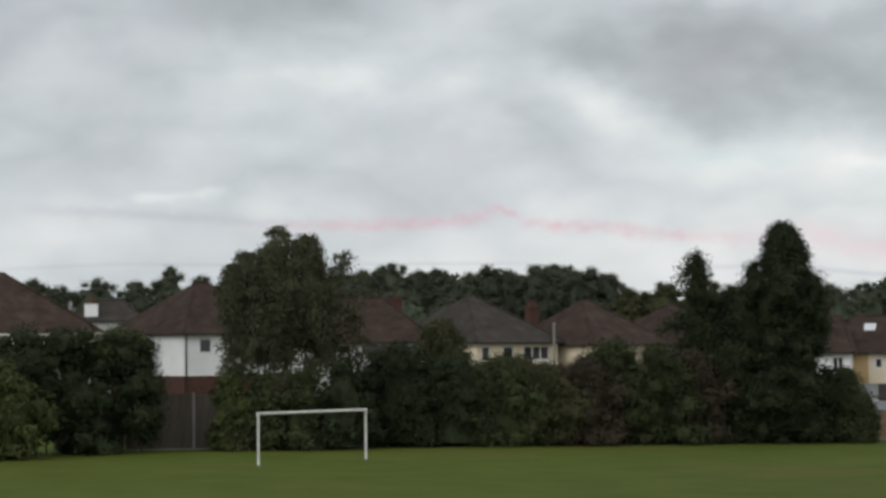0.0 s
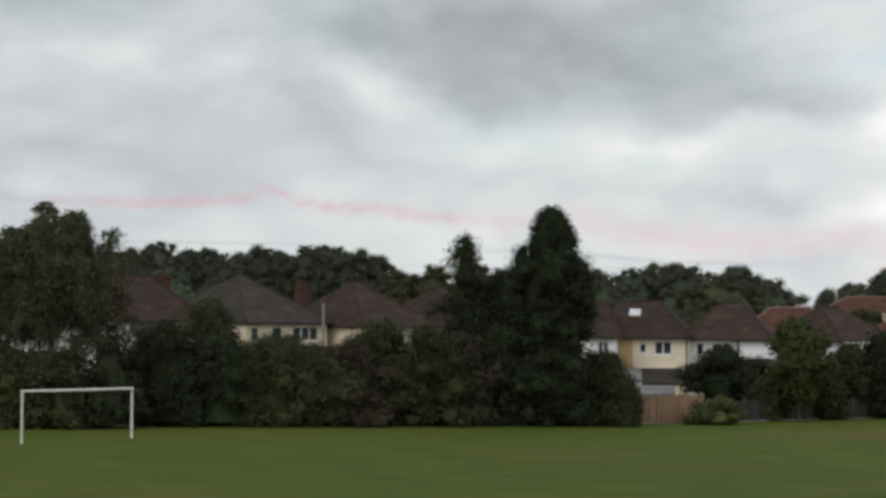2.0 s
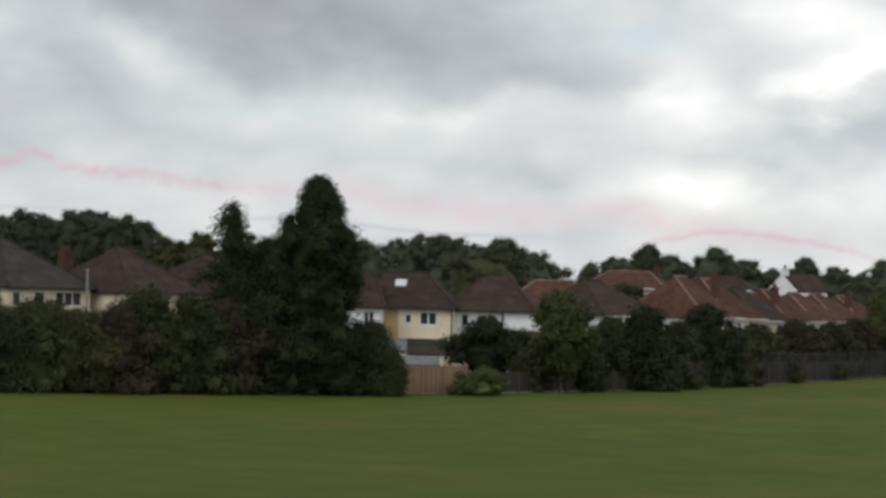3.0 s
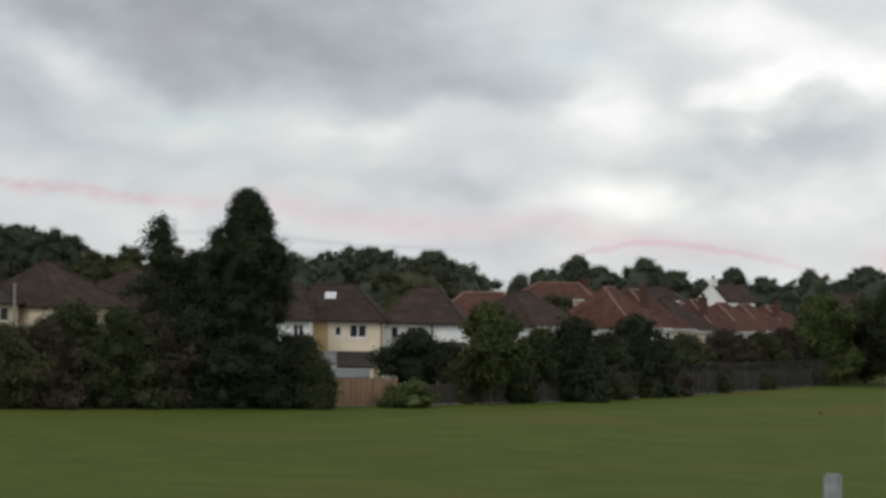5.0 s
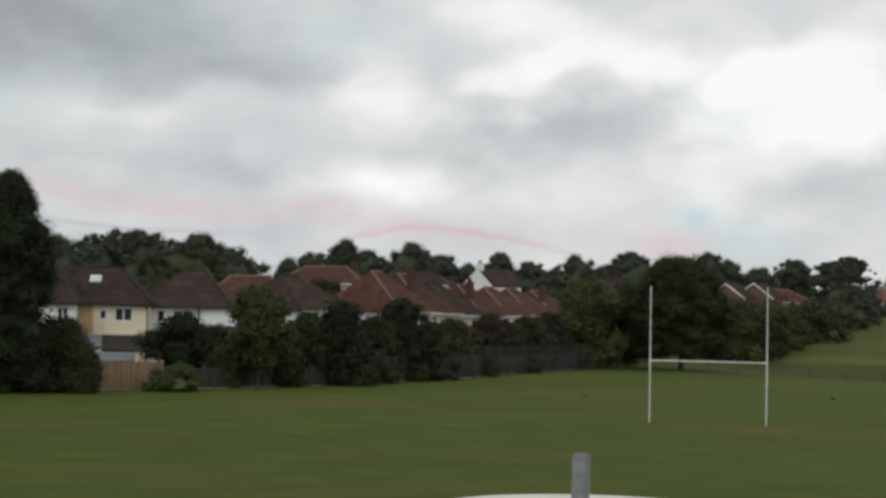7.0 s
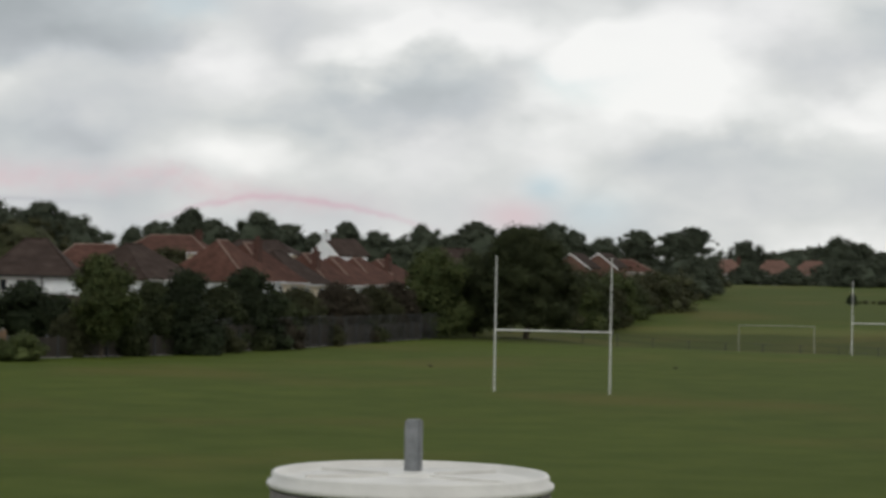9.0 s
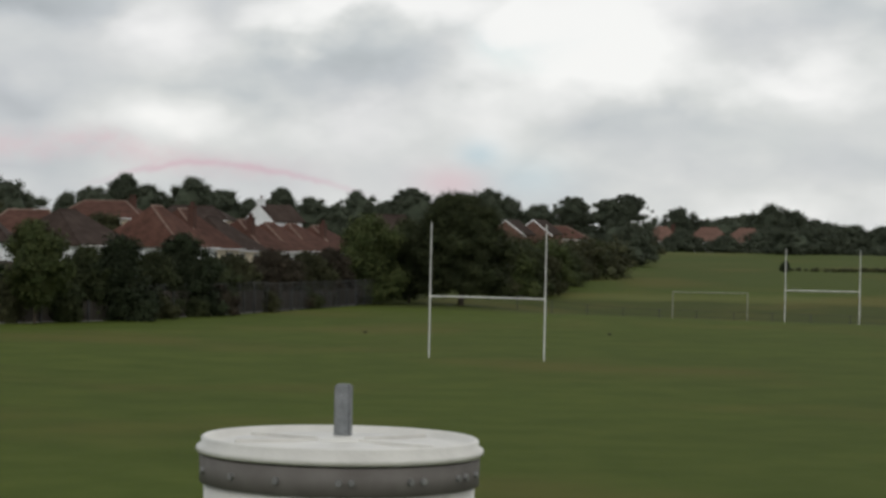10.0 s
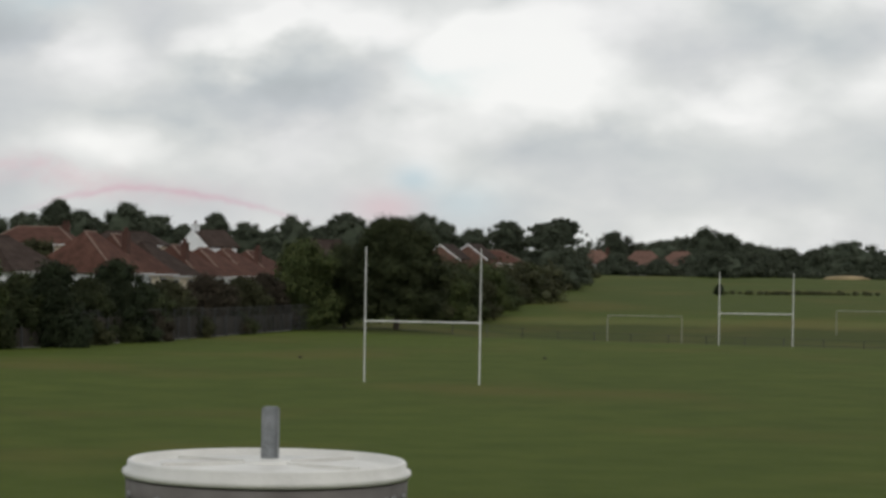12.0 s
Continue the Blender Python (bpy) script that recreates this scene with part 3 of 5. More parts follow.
def weeping_tree(bearing, d, width, top, seed):
    """A birch: pale trunk, limbs that arch over, and curtains of fine leaves on hanging twigs."""
    rng = np.random.default_rng(seed)
    x, y = site(bearing, d)
    g = ground(x, y)
    t = thing("weeping_birch", pose(x, y, g), "tall weeping birch with drooping grey-green branches", "tree")
    h, R = top - g, width / 2
    part("trunk", limbs(rng, h * 0.85, 0.17, h * 0.4, R * 0.55, 12), M_BIRCH, t)
    tips, drops = [], []
    for i in range(330):
        a, rr = rng.random() * 2 * math.pi, math.sqrt(rng.random())
        lump = noise.noise((math.cos(a) * 1.6 + 3, math.sin(a) * 1.6, rr * 2.0))
        reach = R * rr * (1.0 + 0.28 * lump)
        roof = h * (1 - 0.24 * rr ** 3.0) - 0.7 + 1.3 * lump
        tips.append((reach * math.cos(a), reach * math.sin(a) * 0.85, roof - (h * 0.50) * rng.random() ** 1.4))
        drops.append((1.0 + 3.0 * rng.random()) * (0.45 + 0.55 * rr))
    tips, drops = np.array(tips), np.array(drops)
    n = 78000
    k = rng.integers(0, len(tips), n)
    f = rng.random(n) ** 1.15 * 1.12 - 0.12
    strand = rng.integers(0, 9, n)
    phase = (k * 9 + strand) * 2.399
    spread = 0.42 + 0.25 * ((k * 7 + strand * 3) % 5) / 4
    p = tips[k].copy()
    p[:, 0] += spread * np.cos(phase) * (0.5 + 0.5 * f) + rng.normal(size=n) * 0.13
    p[:, 1] += spread * np.sin(phase) * (0.5 + 0.5 * f) + rng.normal(size=n) * 0.13
    p[:, 2] -= drops[k] * f * (0.6 + 0.4 * np.sin(phase * 3.7))
    sz = 0.105 * (0.6 + 0.8 * rng.random(n))
    u = rng.normal(size=(n, 3)) * 0.35 + np.array((0, 0, -1.0))
    u *= (sz / np.linalg.norm(u, axis=1))[:, None]
    out = np.stack([np.cos(phase), np.sin(phase), 0.5 + 0 * f], 1) + rng.normal(size=(n, 3)) * 0.4
    v = np.cross(u, out)
    v *= (sz * 0.42 / (np.linalg.norm(v, axis=1) + 1e-9))[:, None]
    q = np.stack([p - u * 0.6 + v, p + u, p - u * 0.6 - v], 1).reshape(-1, 3)
    raw("crown", q.tolist(), np.arange(3 * n).reshape(-1, 3).tolist(), M_LEAF_BIRCH, t)


def hedge_row(name, label, category, p, q, height, depth, material, clump=0.8, per_m=5, leaves_per_m=900, leaf=0.22, seed=1, group="", wav=0.25):
    """A grown-out hedge from p to q on the plan, rooted along its line."""
    rng = np.random.default_rng(seed)
    p, q = Vector(p), Vector(q)
    L = (q - p).length
    mid = (p + q) / 2
    ang = math.degrees(math.atan2(q.y - p.y, q.x - p.x))
    g = ground(mid.x, mid.y)
    t = thing(name, pose(mid.x, mid.y, g, 0, 0, ang), label, category, group)
    cs, rs = [], []
    for i in range(int(L * per_m)):
        u = -L / 2 + L * rng.random()
        hh = height * (1 - wav + wav * noise.noise((u * 0.45 + seed * 7, 0.3, 0)) + 0.0)
        zz = hh * rng.random() ** 0.62
        rc = clump * (0.6 + 0.7 * rng.random())
        wx, wy = mid.x + u * math.cos(radians(ang)), mid.y + u * math.sin(radians(ang))
        cs.append((u, (rng.random() - 0.5) * depth * (1 - 0.45 * zz / height), max(rc * 0.4, zz - rc * 0.5) + ground(wx, wy) - g))
        rs.append(rc)
    for i in range(max(3, int(L * 0.6))):
        u = -L / 2 + L * (i + 0.5) / max(3, int(L * 0.6))
        wx, wy = mid.x + u * math.cos(radians(ang)), mid.y + u * math.sin(radians(ang))
        z = ground(wx, wy) - g
        part("stem", one_tube((u, 0, z - 0.3), (u + rng.normal() * 0.3, rng.normal() * 0.2, z + height * 0.6), 0.06, 0.02, n=6), M_BARK, t)
    foliage_mesh("crown", rng, cs, rs, int(L * leaves_per_m), leaf, material, t, cores=0.92)
    return t


def on_line(x):
    return (x, boundary_y(x))


# the tall dark evergreen hedge in front of the fence, and the shrub before it
hedge_row("evergreen_hedge", "tall dark green conifer hedge beside the fence", "hedge", site(33.6, 121), site(28.15, 122.5), 7.4, 3.6, M_LEAF_DARK, clump=0.8, per_m=22, leaves_per_m=4600, leaf=0.16, seed=3, wav=0.10)
plant("shrub", "rounded yellow-green shrub before the hedge", "shrub", 31.9, 117, 5.2, 4.9, M_LEAF_LIGHT, clumps=60, clump=0.8, leaves=12000, seed=4, group="boundary shrubs")
plant("shrub", "low yellow-green shrub at the hedge foot", "shrub", 33.3, 115.5, 4.4, 5.0, M_LEAF_LIGHT, clumps=60, clump=0.7, leaves=12000, leaf=0.15, seed=41, group="boundary shrubs")
# added tree whose light leaves imitate the lit yellowish tips of the hedge
plant("garden_tree", "small added yellow-green tree standing for lit hedge tips", "tree", 29.0, 123.2, 4.2, level(0.44, 123.2), M_LEAF_LIGHT, "round", stem=4.4, clumps=60, clump=0.6, leaves=11000, leaf=0.15, seed=42)
# weeping tree above the white houses
weeping_tree(24.9, 128.5, 8.0, level(3.15, 128.5), 5)
for b, w, tp, m, s in ((26.35, 2.6, -0.62, M_LEAF_LIGHT, 11), (25.5, 3.0, -0.65, M_LEAF_MID, 12), (24.5, 3.6, -0.60, M_LEAF_MID, 13), (23.5, 4.0, -0.35, M_LEAF_DARK, 14), (26.0, 2.2, -1.1, M_LEAF_OLIVE, 15)):
    plant("shrub", "yellow-green shrub leaning over the fence" if m == M_LEAF_LIGHT else "loose green shrub below the birch", "shrub", b, 123.5, w, level(tp, 123.5), m, clumps=34, clump=0.55, leaves=6500, leaf=0.2, seed=s, group="boundary shrubs")
# thick unbroken shrubbery along the field
for i, (b, d, w, tp, m) in enumerate(((22.0, 126, 6.6, 0.05, M_LEAF_DARK), (20.9, 129.5, 5.6, 0.70, M_LEAF_OLIVE), (20.7, 126, 6.4, -0.30, M_LEAF_DARK), (19.5, 126.5, 6.6, -0.32, M_LEAF_MID), (22.6, 129, 3.6, -0.45, M_LEAF_MID),
                                      (18.3, 127, 6.2, -0.50, M_LEAF_OLIVE), (17.4, 127.5, 5.6, -0.40, M_LEAF_RED), (16.6, 129.5, 6.8, 0.05, M_LEAF_MID), (15.5, 130, 6.6, -0.05, M_LEAF_MID), (19.0, 129.5, 6.0, -0.30, M_LEAF_OLIVE),
                                      (14.7, 131, 5.8, -0.20, M_LEAF_RED), (13.6, 132, 6.0, 0.00, M_LEAF_DARK), (10.85, 133, 3.0, -0.65, M_LEAF_MID), (10.45, 132.5, 1.8, -1.3, M_LEAF_MID), (14.2, 134, 5.0, 0.55, M_LEAF_DARK))):
    plant("shrub", ("tall rounded olive shrub in the boundary planting" if m == M_LEAF_OLIVE else "dull reddish shrub in the boundary planting" if m == M_LEAF_RED else "dense dark green shrub in the boundary planting"),
          "shrub", b, d, w, level(tp, d), m, clumps=130, clump=0.72, leaves=26000, leaf=0.14, seed=20 + i, group="boundary shrubs", deep=0.7)
hedge_row("undergrowth", "dark tangled undergrowth at the field edge", "hedge", site(22.9, 126.3), site(10.9, 133.5), 3.4, 2.6, M_LEAF_DARK, clump=0.6, per_m=5, leaves_per_m=900, leaf=0.2, seed=60)
# conifers
plant("fir_tree", "dark fir with a sparse pointed top", "tree", 14.55, 135, 4.3, level(2.30, 135), M_LEAF_DARK, "cypress", stem=2.8, clumps=66, clump=0.52, leaves=12000, leaf=0.14, seed=70, cores=0.4, loose=1.0, inner=0.3)
plant("fir_tree", "dark green conifer beside the tall cypress", "tree", 13.6, 136, 4.6, level(1.45, 136), M_LEAF_DARK, "cypress", stem=0.8, clumps=120, clump=0.8, leaves=18000, leaf=0.16, seed=71)
plant("cypress_tree", "tall dense dark green cypress, ragged conical outline", "tree", 12.35, 133, 6.7, level(3.02, 133), M_LEAF_DARK, "cypress", stem=0.1, clumps=420, clump=0.72, leaves=95000, leaf=0.13, seed=72)
plant("cypress_tree", "short second leader of the dark cypress", "tree", 12.05, 133.3, 2.6, level(2.78, 133), M_LEAF_DARK, "cypress", stem=5.5, clumps=60, clump=0.5, leaves=11000, leaf=0.13, seed=73)
# gardens along the field towards the goal posts
plant("shrub", "low yellow-green shrub at the fence foot", "shrub", 8.2, 136.5, 4.3, level(-1.78, 136.5), M_LEAF_LIGHT, clumps=36, clump=0.42, leaves=7000, leaf=0.16, seed=80, group="boundary shrubs")
plant("clipped_tree", "dark flat-topped garden tree on a short trunk", "tree", 7.95, 147, 5.6, level(-0.56, 147), M_LEAF_DARK, "umbrella", stem=1.1, clumps=110, clump=0.62, leaves=13000, leaf=0.2, seed=81)
plant("garden_tree", "light green leafy tree with a thin trunk", "tree", 6.12, 142.5, 4.4, level(0.24, 142.5), M_LEAF_LIGHT, "round", stem=1.3, clumps=80, clump=0.65, leaves=15000, leaf=0.2, seed=82)
for i, (b, d, w, tp, m) in enumerate(((4.9, 148.5, 4.0, -0.42, M_LEAF_MID), (4.05, 149, 5.2, -0.12, M_LEAF_DARK), (2.5, 160, 6.8, -0.02, M_LEAF_DARK), (1.2, 171, 5.4, -0.55, M_LEAF_OLIVE), (0.2, 181, 6.4, -0.40, M_LEAF_RED), (3.2, 157, 4.8, -0.50, M_LEAF_MID),
                                      (-0.7, 187, 5.4, -0.45, M_LEAF_OLIVE), (-1.3, 194, 5.0, -0.30, M_LEAF_RED), (6.95, 143, 2.4, -1.3, M_LEAF_OLIVE), (1.8, 166, 5.6, -0.70, M_LEAF_MID), (5.5, 146, 3.4, -1.2, M_LEAF_MID))):
    plant("shrub", "dull purple-leaved shrub behind the wire fence" if m == M_LEAF_RED else "dense green shrub behind the wire fence", "shrub", b, d, w, level(tp, d), m, clumps=100, clump=0.62, leaves=17000, leaf=0.2, seed=90 + i, group="garden shrubs", deep=0.7)
hedge_row("garden_hedge", "tall dark shrubs grown together behind the fence", "hedge", (-13.5, 152.0), (-4.6, 177), 4.0, 3.2, M_LEAF_DARK, clump=0.7, per_m=9, leaves_per_m=1500, leaf=0.18, seed=63, group="garden hedges")
hedge_row("garden_hedge", "tall mixed shrubs grown together by the corner", "hedge", (-4.2, 175), (6.0, 204), 3.9, 3.2, M_LEAF_RED, clump=0.7, per_m=8, leaves_per_m=1300, leaf=0.2, seed=64, group="garden hedges")
for b, d, w, h, m, sd in ((3.1, 153.5, 3.4, 1.7, M_LEAF_OLIVE, 66), (2.2, 158.3, 3.0, 1.3, M_LEAF_MID, 69), (1.55, 162.5, 4.2, 2.0, M_LEAF_RED, 67), (0.4, 171.5, 3.4, 1.7, M_LEAF_OLIVE, 68), (-0.6, 181, 3.6, 1.8, M_LEAF_MID, 65)):
    plant("bramble", "low brownish bramble growing through the wire fence", "shrub", b, d, w, ground(*site(b, d)) + h, m, clumps=34, clump=0.4, leaves=5200, leaf=0.13, seed=sd, group="brambles", deep=0.4)
plant("garden_tree", "broad olive-green tree by the field corner", "tree", -2.15, 198, 6.4, level(0.52, 198), M_LEAF_LIGHT, "round", stem=0.4, clumps=110, clump=0.9, leaves=20000, leaf=0.26, seed=110)
# lighter M_LEAF_MID on the next two trees stands in for haze at 200 m
plant("field_tree", "large dark spreading tree on the field edge", "tree", -4.55, 200, 8.6, level(1.10, 200), M_LEAF_MID, "broad", stem=1.3, clumps=330, clump=0.8, leaves=90000, leaf=0.16, seed=111, deep=0.8, girth=1.7, inner=0.66)
plant("garden_tree", "dark rounded tree beside the large field tree", "tree", -3.25, 203, 5.6, level(0.42, 203), M_LEAF_MID, "broad", stem=1.0, clumps=130, clump=0.75, leaves=30000, leaf=0.17, seed=112, inner=0.66)
# hedgerow: the lighter leaf materials carry the haze along the slope
for i in range(13):
    f = i / 12
    b, d = -5.6 - 3.6 * f, 230 + 180 * f ** 2.3
    tp = (-0.02, -0.25, -0.1, -0.3, 0.0, -0.15, -0.3, 0.05, -0.2, 0.0, -0.1, 0.0, -0.05)[i]
    plant("shrub", "overgrown hedgerow bush beside the grass slope", "shrub", b, d, 6.2 + 2.0 * f, max(level(tp, d), ground(*site(b, d)) + 2.2), (M_LEAF_OLIVE, M_LEAF_LIGHT, M_LEAF_MID)[i % 3], clumps=95, clump=0.72, leaves=13000, leaf=0.2, seed=130 + i, group="hedgerow bushes")


# ---- distant trees ----
def far_trees(spec, label, category, group, seed0, d, material=None, shape="round", stem=0.25, leaf=0.5, clump=1.3):
    for i, (b, w, tp) in enumerate(spec):
        dd = d * (0.96 + 0.08 * ((i * 7) % 5) / 4)
        g = ground(*site(b, dd))
        top = level(tp, dd)
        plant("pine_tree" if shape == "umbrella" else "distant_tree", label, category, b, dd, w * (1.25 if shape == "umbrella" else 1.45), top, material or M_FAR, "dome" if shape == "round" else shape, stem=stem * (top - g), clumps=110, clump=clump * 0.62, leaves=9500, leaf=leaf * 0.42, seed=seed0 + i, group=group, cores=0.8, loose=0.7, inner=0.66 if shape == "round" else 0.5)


far_trees([(23.3, 7, 1.85), (22.75, 6, 1.95), (22.2, 6.5, 2.12), (21.55, 5.5, 1.92), (21.0, 6, 1.95), (20.35, 6.5, 1.85), (19.7, 6, 2.0), (19.1, 5.5, 1.9), (18.5, 6, 2.02), (17.95, 6.5, 2.06), (17.3, 6, 1.93), (16.75, 6, 1.78)],
          "tall dark pine with a high flat crown", "tree", "pines behind the houses", 200, 300, shape="umbrella", stem=0.48, clump=1.1)
far_trees([(24.0, 6, 1.7), (20.7, 9, 1.35), (18.8, 9, 1.30), (22.0, 9, 1.4), (16.9, 8, 1.25), (26.9, 8, 1.82), (27.8, 5, 2.05), (28.6, 6, 1.72), (29.6, 9, 1.74), (30.6, 6, 1.60), (31.2, 5, 1.78), (31.8, 4, 1.72), (32.8, 8, 1.7), (25.6, 9, 1.8)],
          "dark tree behind the houses", "tree", "trees behind the houses", 220, 285, stem=0.1)
far_trees([(16.1, 6, 1.40), (15.3, 6, 1.55), (14.2, 7, 1.58), (13.3, 7, 1.52), (11.9, 8, 1.5)], "olive-brown autumn tree behind the roofs", "tree", "trees behind the houses", 240, 275, M_LEAF_OLIVE, stem=0.1)
far_trees([(11.2, 8, 1.46), (10.2, 9, 1.50), (9.6, 9, 1.62), (8.8, 9, 1.55), (8.4, 8, 1.40), (7.0, 9, 1.30), (6.75, 6, 1.1)], "broad dark rounded tree on the skyline", "tree", "skyline trees", 250, 320, stem=0.08)
far_trees([(7.66, 5.5, 1.54), (9.15, 5, 1.62)], "dark pine with a flat crown among rounded trees", "tree", "skyline pines", 262, 318, shape="umbrella", stem=0.6)
far_trees([(8.1, 12, 1.18)], "large rounded brown-green tree behind the terrace", "tree", "skyline trees", 265, 300, M_LEAF_OLIVE, stem=0.08)
far_trees([(5.4, 4, 0.98), (4.75, 8, 1.15), (4.1, 7, 1.28), (3.4, 8, 1.22), (2.9, 6, 0.95), (2.25, 9, 1.42), (1.55, 8, 1.12), (0.9, 7, 0.9), (0.3, 8, 0.9), (-0.75, 9, 0.99), (-1.35, 6, 0.8), (-1.95, 9, 1.15), (-2.7, 8, 0.95), (-3.4, 8, 1.2), (-4.0, 8, 1.0), (-5.2, 7, 1.28), (-5.7, 7, 1.1), (-6.5, 8, 0.92)],
          "broad dark rounded tree on the skyline", "tree", "skyline trees", 270, 430, stem=0.08, leaf=0.6, clump=1.6)
far_trees([(3.95, 4.5, 1.47), (0.02, 4.2, 1.2), (-3.2, 5, 1.28)], "skyline pine with a small flat crown", "tree", "skyline pines", 300, 425, shape="umbrella", stem=0.62)
far_trees([(-7.36, 5.6, 1.14), (-8.3, 5.4, 1.12), (-8.75, 5.8, 1.24)], "dark pine with layered flat crown", "tree", "pines by the hill", 310, 335, shape="umbrella", stem=0.60, clump=0.75, leaf=0.4)
far_trees([(-8.6, 7, 0.55), (-8.0, 6, 0.35), (-9.0, 5, 0.4)], "dark tree below the hill pines", "tree", "trees by the hill", 320, 338, stem=0.05)
far_trees([(-7.4, 8, 0.55), (-10.05, 8, 0.88), (-10.7, 10, 0.62), (-11.3, 10, 0.70), (-11.8, 10, 0.78), (-12.35, 11, 1.02), (-12.9, 10, 0.84), (-13.4, 10, 0.66), (-13.9, 9, 0.55), (-14.4, 7, 0.54), (-15.1, 7, 0.52), (-15.85, 13, 0.76), (-16.5, 9, 0.48), (-17.3, 10, 0.5), (-18.3, 10, 0.6)],
          "dark tree on the hilltop skyline", "tree", "hilltop trees", 330, 520, stem=0.05, leaf=0.8, clump=1.7)
far_trees([(-9.25, 5, 0.02), (-10.1, 6, 0.34), (-10.55, 4, 0.08), (-11.2, 5, 0.22), (-12.15, 7, 0.42), (-12.8, 8, 0.46), (-13.5, 8, 0.40)], "dark garden tree before the hilltop houses", "tree", "hilltop garden trees", 350, 452, stem=0.03, leaf=0.6, clump=1.2)


far_trees([(4.4, 6, 0.46), (5.25, 4, 0.40)], "rounded olive garden tree between the roofs", "tree", "garden trees", 365, 230, M_LEAF_OLIVE, stem=0.08, clump=1.0)


def wood_band(bearing0, bearing1, d, el, seed, label, step=1.1, material=None):
    """A far wood: an uncountable band of crowns that closes the distance."""
    rng = np.random.default_rng(seed)
    cs, rs = [], []
    n = int(abs(bearing1 - bearing0) * d * 0.01745 / step)
    for i in range(n):
        b = bearing0 + (bearing1 - bearing0) * rng.random()
        dd = d + rng.random() * 14
        x, y = site(b, dd)
        g = ground(x, y)
        tp = level(el + 0.22 * noise.noise((b * 0.9, seed, 0)), dd)
        r = 1.5 * (0.6 + 0.7 * rng.random())
        cs.append((x, y, g + r * 0.5 + (tp - g - r) * rng.random()))
        rs.append(r)
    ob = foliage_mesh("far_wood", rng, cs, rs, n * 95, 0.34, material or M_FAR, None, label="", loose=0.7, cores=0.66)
    tagged(ob, label, "woodland", kind="stuff")


wood_band(34, 25.5, 288, 1.48, 409, "dark wood behind the white houses", step=0.25)
wood_band(34, 13, 292, 1.28, 401, "dark belt of trees behind the house roofs", step=0.35)
wood_band(15, 6.3, 335, 1.25, 402, "dark belt of trees behind the red roofs", step=0.13)
wood_band(7.2, -9.5, 450, 0.82, 403, "dark belt of trees along the skyline", step=0.4)
wood_band(-8.6, -20, 538, 0.52, 404, "dark belt of trees behind the hill", step=0.4)
wood_band(-9.3, -20, 446, -0.02, 405, "low dark hedge along the hilltop", step=0.5)
wood_band(-5.2, -8.7, 268, 0.18, 407, "overgrown garden trees beside the grass slope", step=0.22, material=M_LEAF_OLIVE)
wood_band(-1.6, -3.2, 206, -0.60, 408, "dark undergrowth between the field trees", step=0.12, material=M_LEAF_DARK)
wood_band(6, -7.5, 272, 0.12, 406, "mixed garden trees among the far houses", step=0.5, material=M_LEAF_MID)


# ---- houses ----
def wall_with_openings(w, z0, z1, holes, thick=0.25):
    """A wall along x, its outer face at y = 0, with real openings (x, z, width, height from their middle)."""
    xs = sorted({-w / 2, w / 2, *[v for h in holes for v in (h[0] - h[2] / 2, h[0] + h[2] / 2)]})
    zs = sorted({z0, z1, *[v for h in holes for v in (h[1] - h[3] / 2, h[1] + h[3] / 2)]})
    bm = bmesh.new()
    for xa, xb in zip(xs, xs[1:]):
        for za, zb in zip(zs, zs[1:]):
            cx, cz = (xa + xb) / 2, (za + zb) / 2
            if not any(abs(cx - h[0]) < h[2] / 2 and abs(cz - h[1]) < h[3] / 2 for h in holes):
                box(bm, xa, xb, 0, thick, za, zb)
    bmesh.ops.remove_doubles(bm, verts=bm.verts, dist=0.0005)
    return bm


def add_window(parent, x, z, w, h, lights=2, y=0.0):
    win = part("window", one_box(x - w / 2 - 0.04, x + w / 2 + 0.04, y - 0.05, y + 0.03, z - h / 2 - 0.07, z - h / 2 - 0.005), M_FRAME, parent, "white framed window")
    bm = bmesh.new()
    t = 0.10
    box(bm, x - w / 2, x + w / 2, y + 0.04, y + 0.11, z + h / 2 - t, z + h / 2)
    box(bm, x - w / 2, x + w / 2, y + 0.04, y + 0.11, z - h / 2, z - h / 2 + t)
    for i in range(lights + 1):
        c = x - w / 2 + t / 2 + (w - t) * i / lights
        box(bm, c - t / 2, c + t / 2, y + 0.045, y + 0.105, z - h / 2 + t, z + h / 2 - t)
    part("window_frame", bm, M_FRAME, win)
    for i in range(lights):
        a = x - w / 2 + t + (w - t) * i / lights
        part("pane", one_box(a, a + (w - t) / lights - t, y + 0.07, y + 0.08, z - h / 2 + t, z + h / 2 - t), M_GLASS, win)


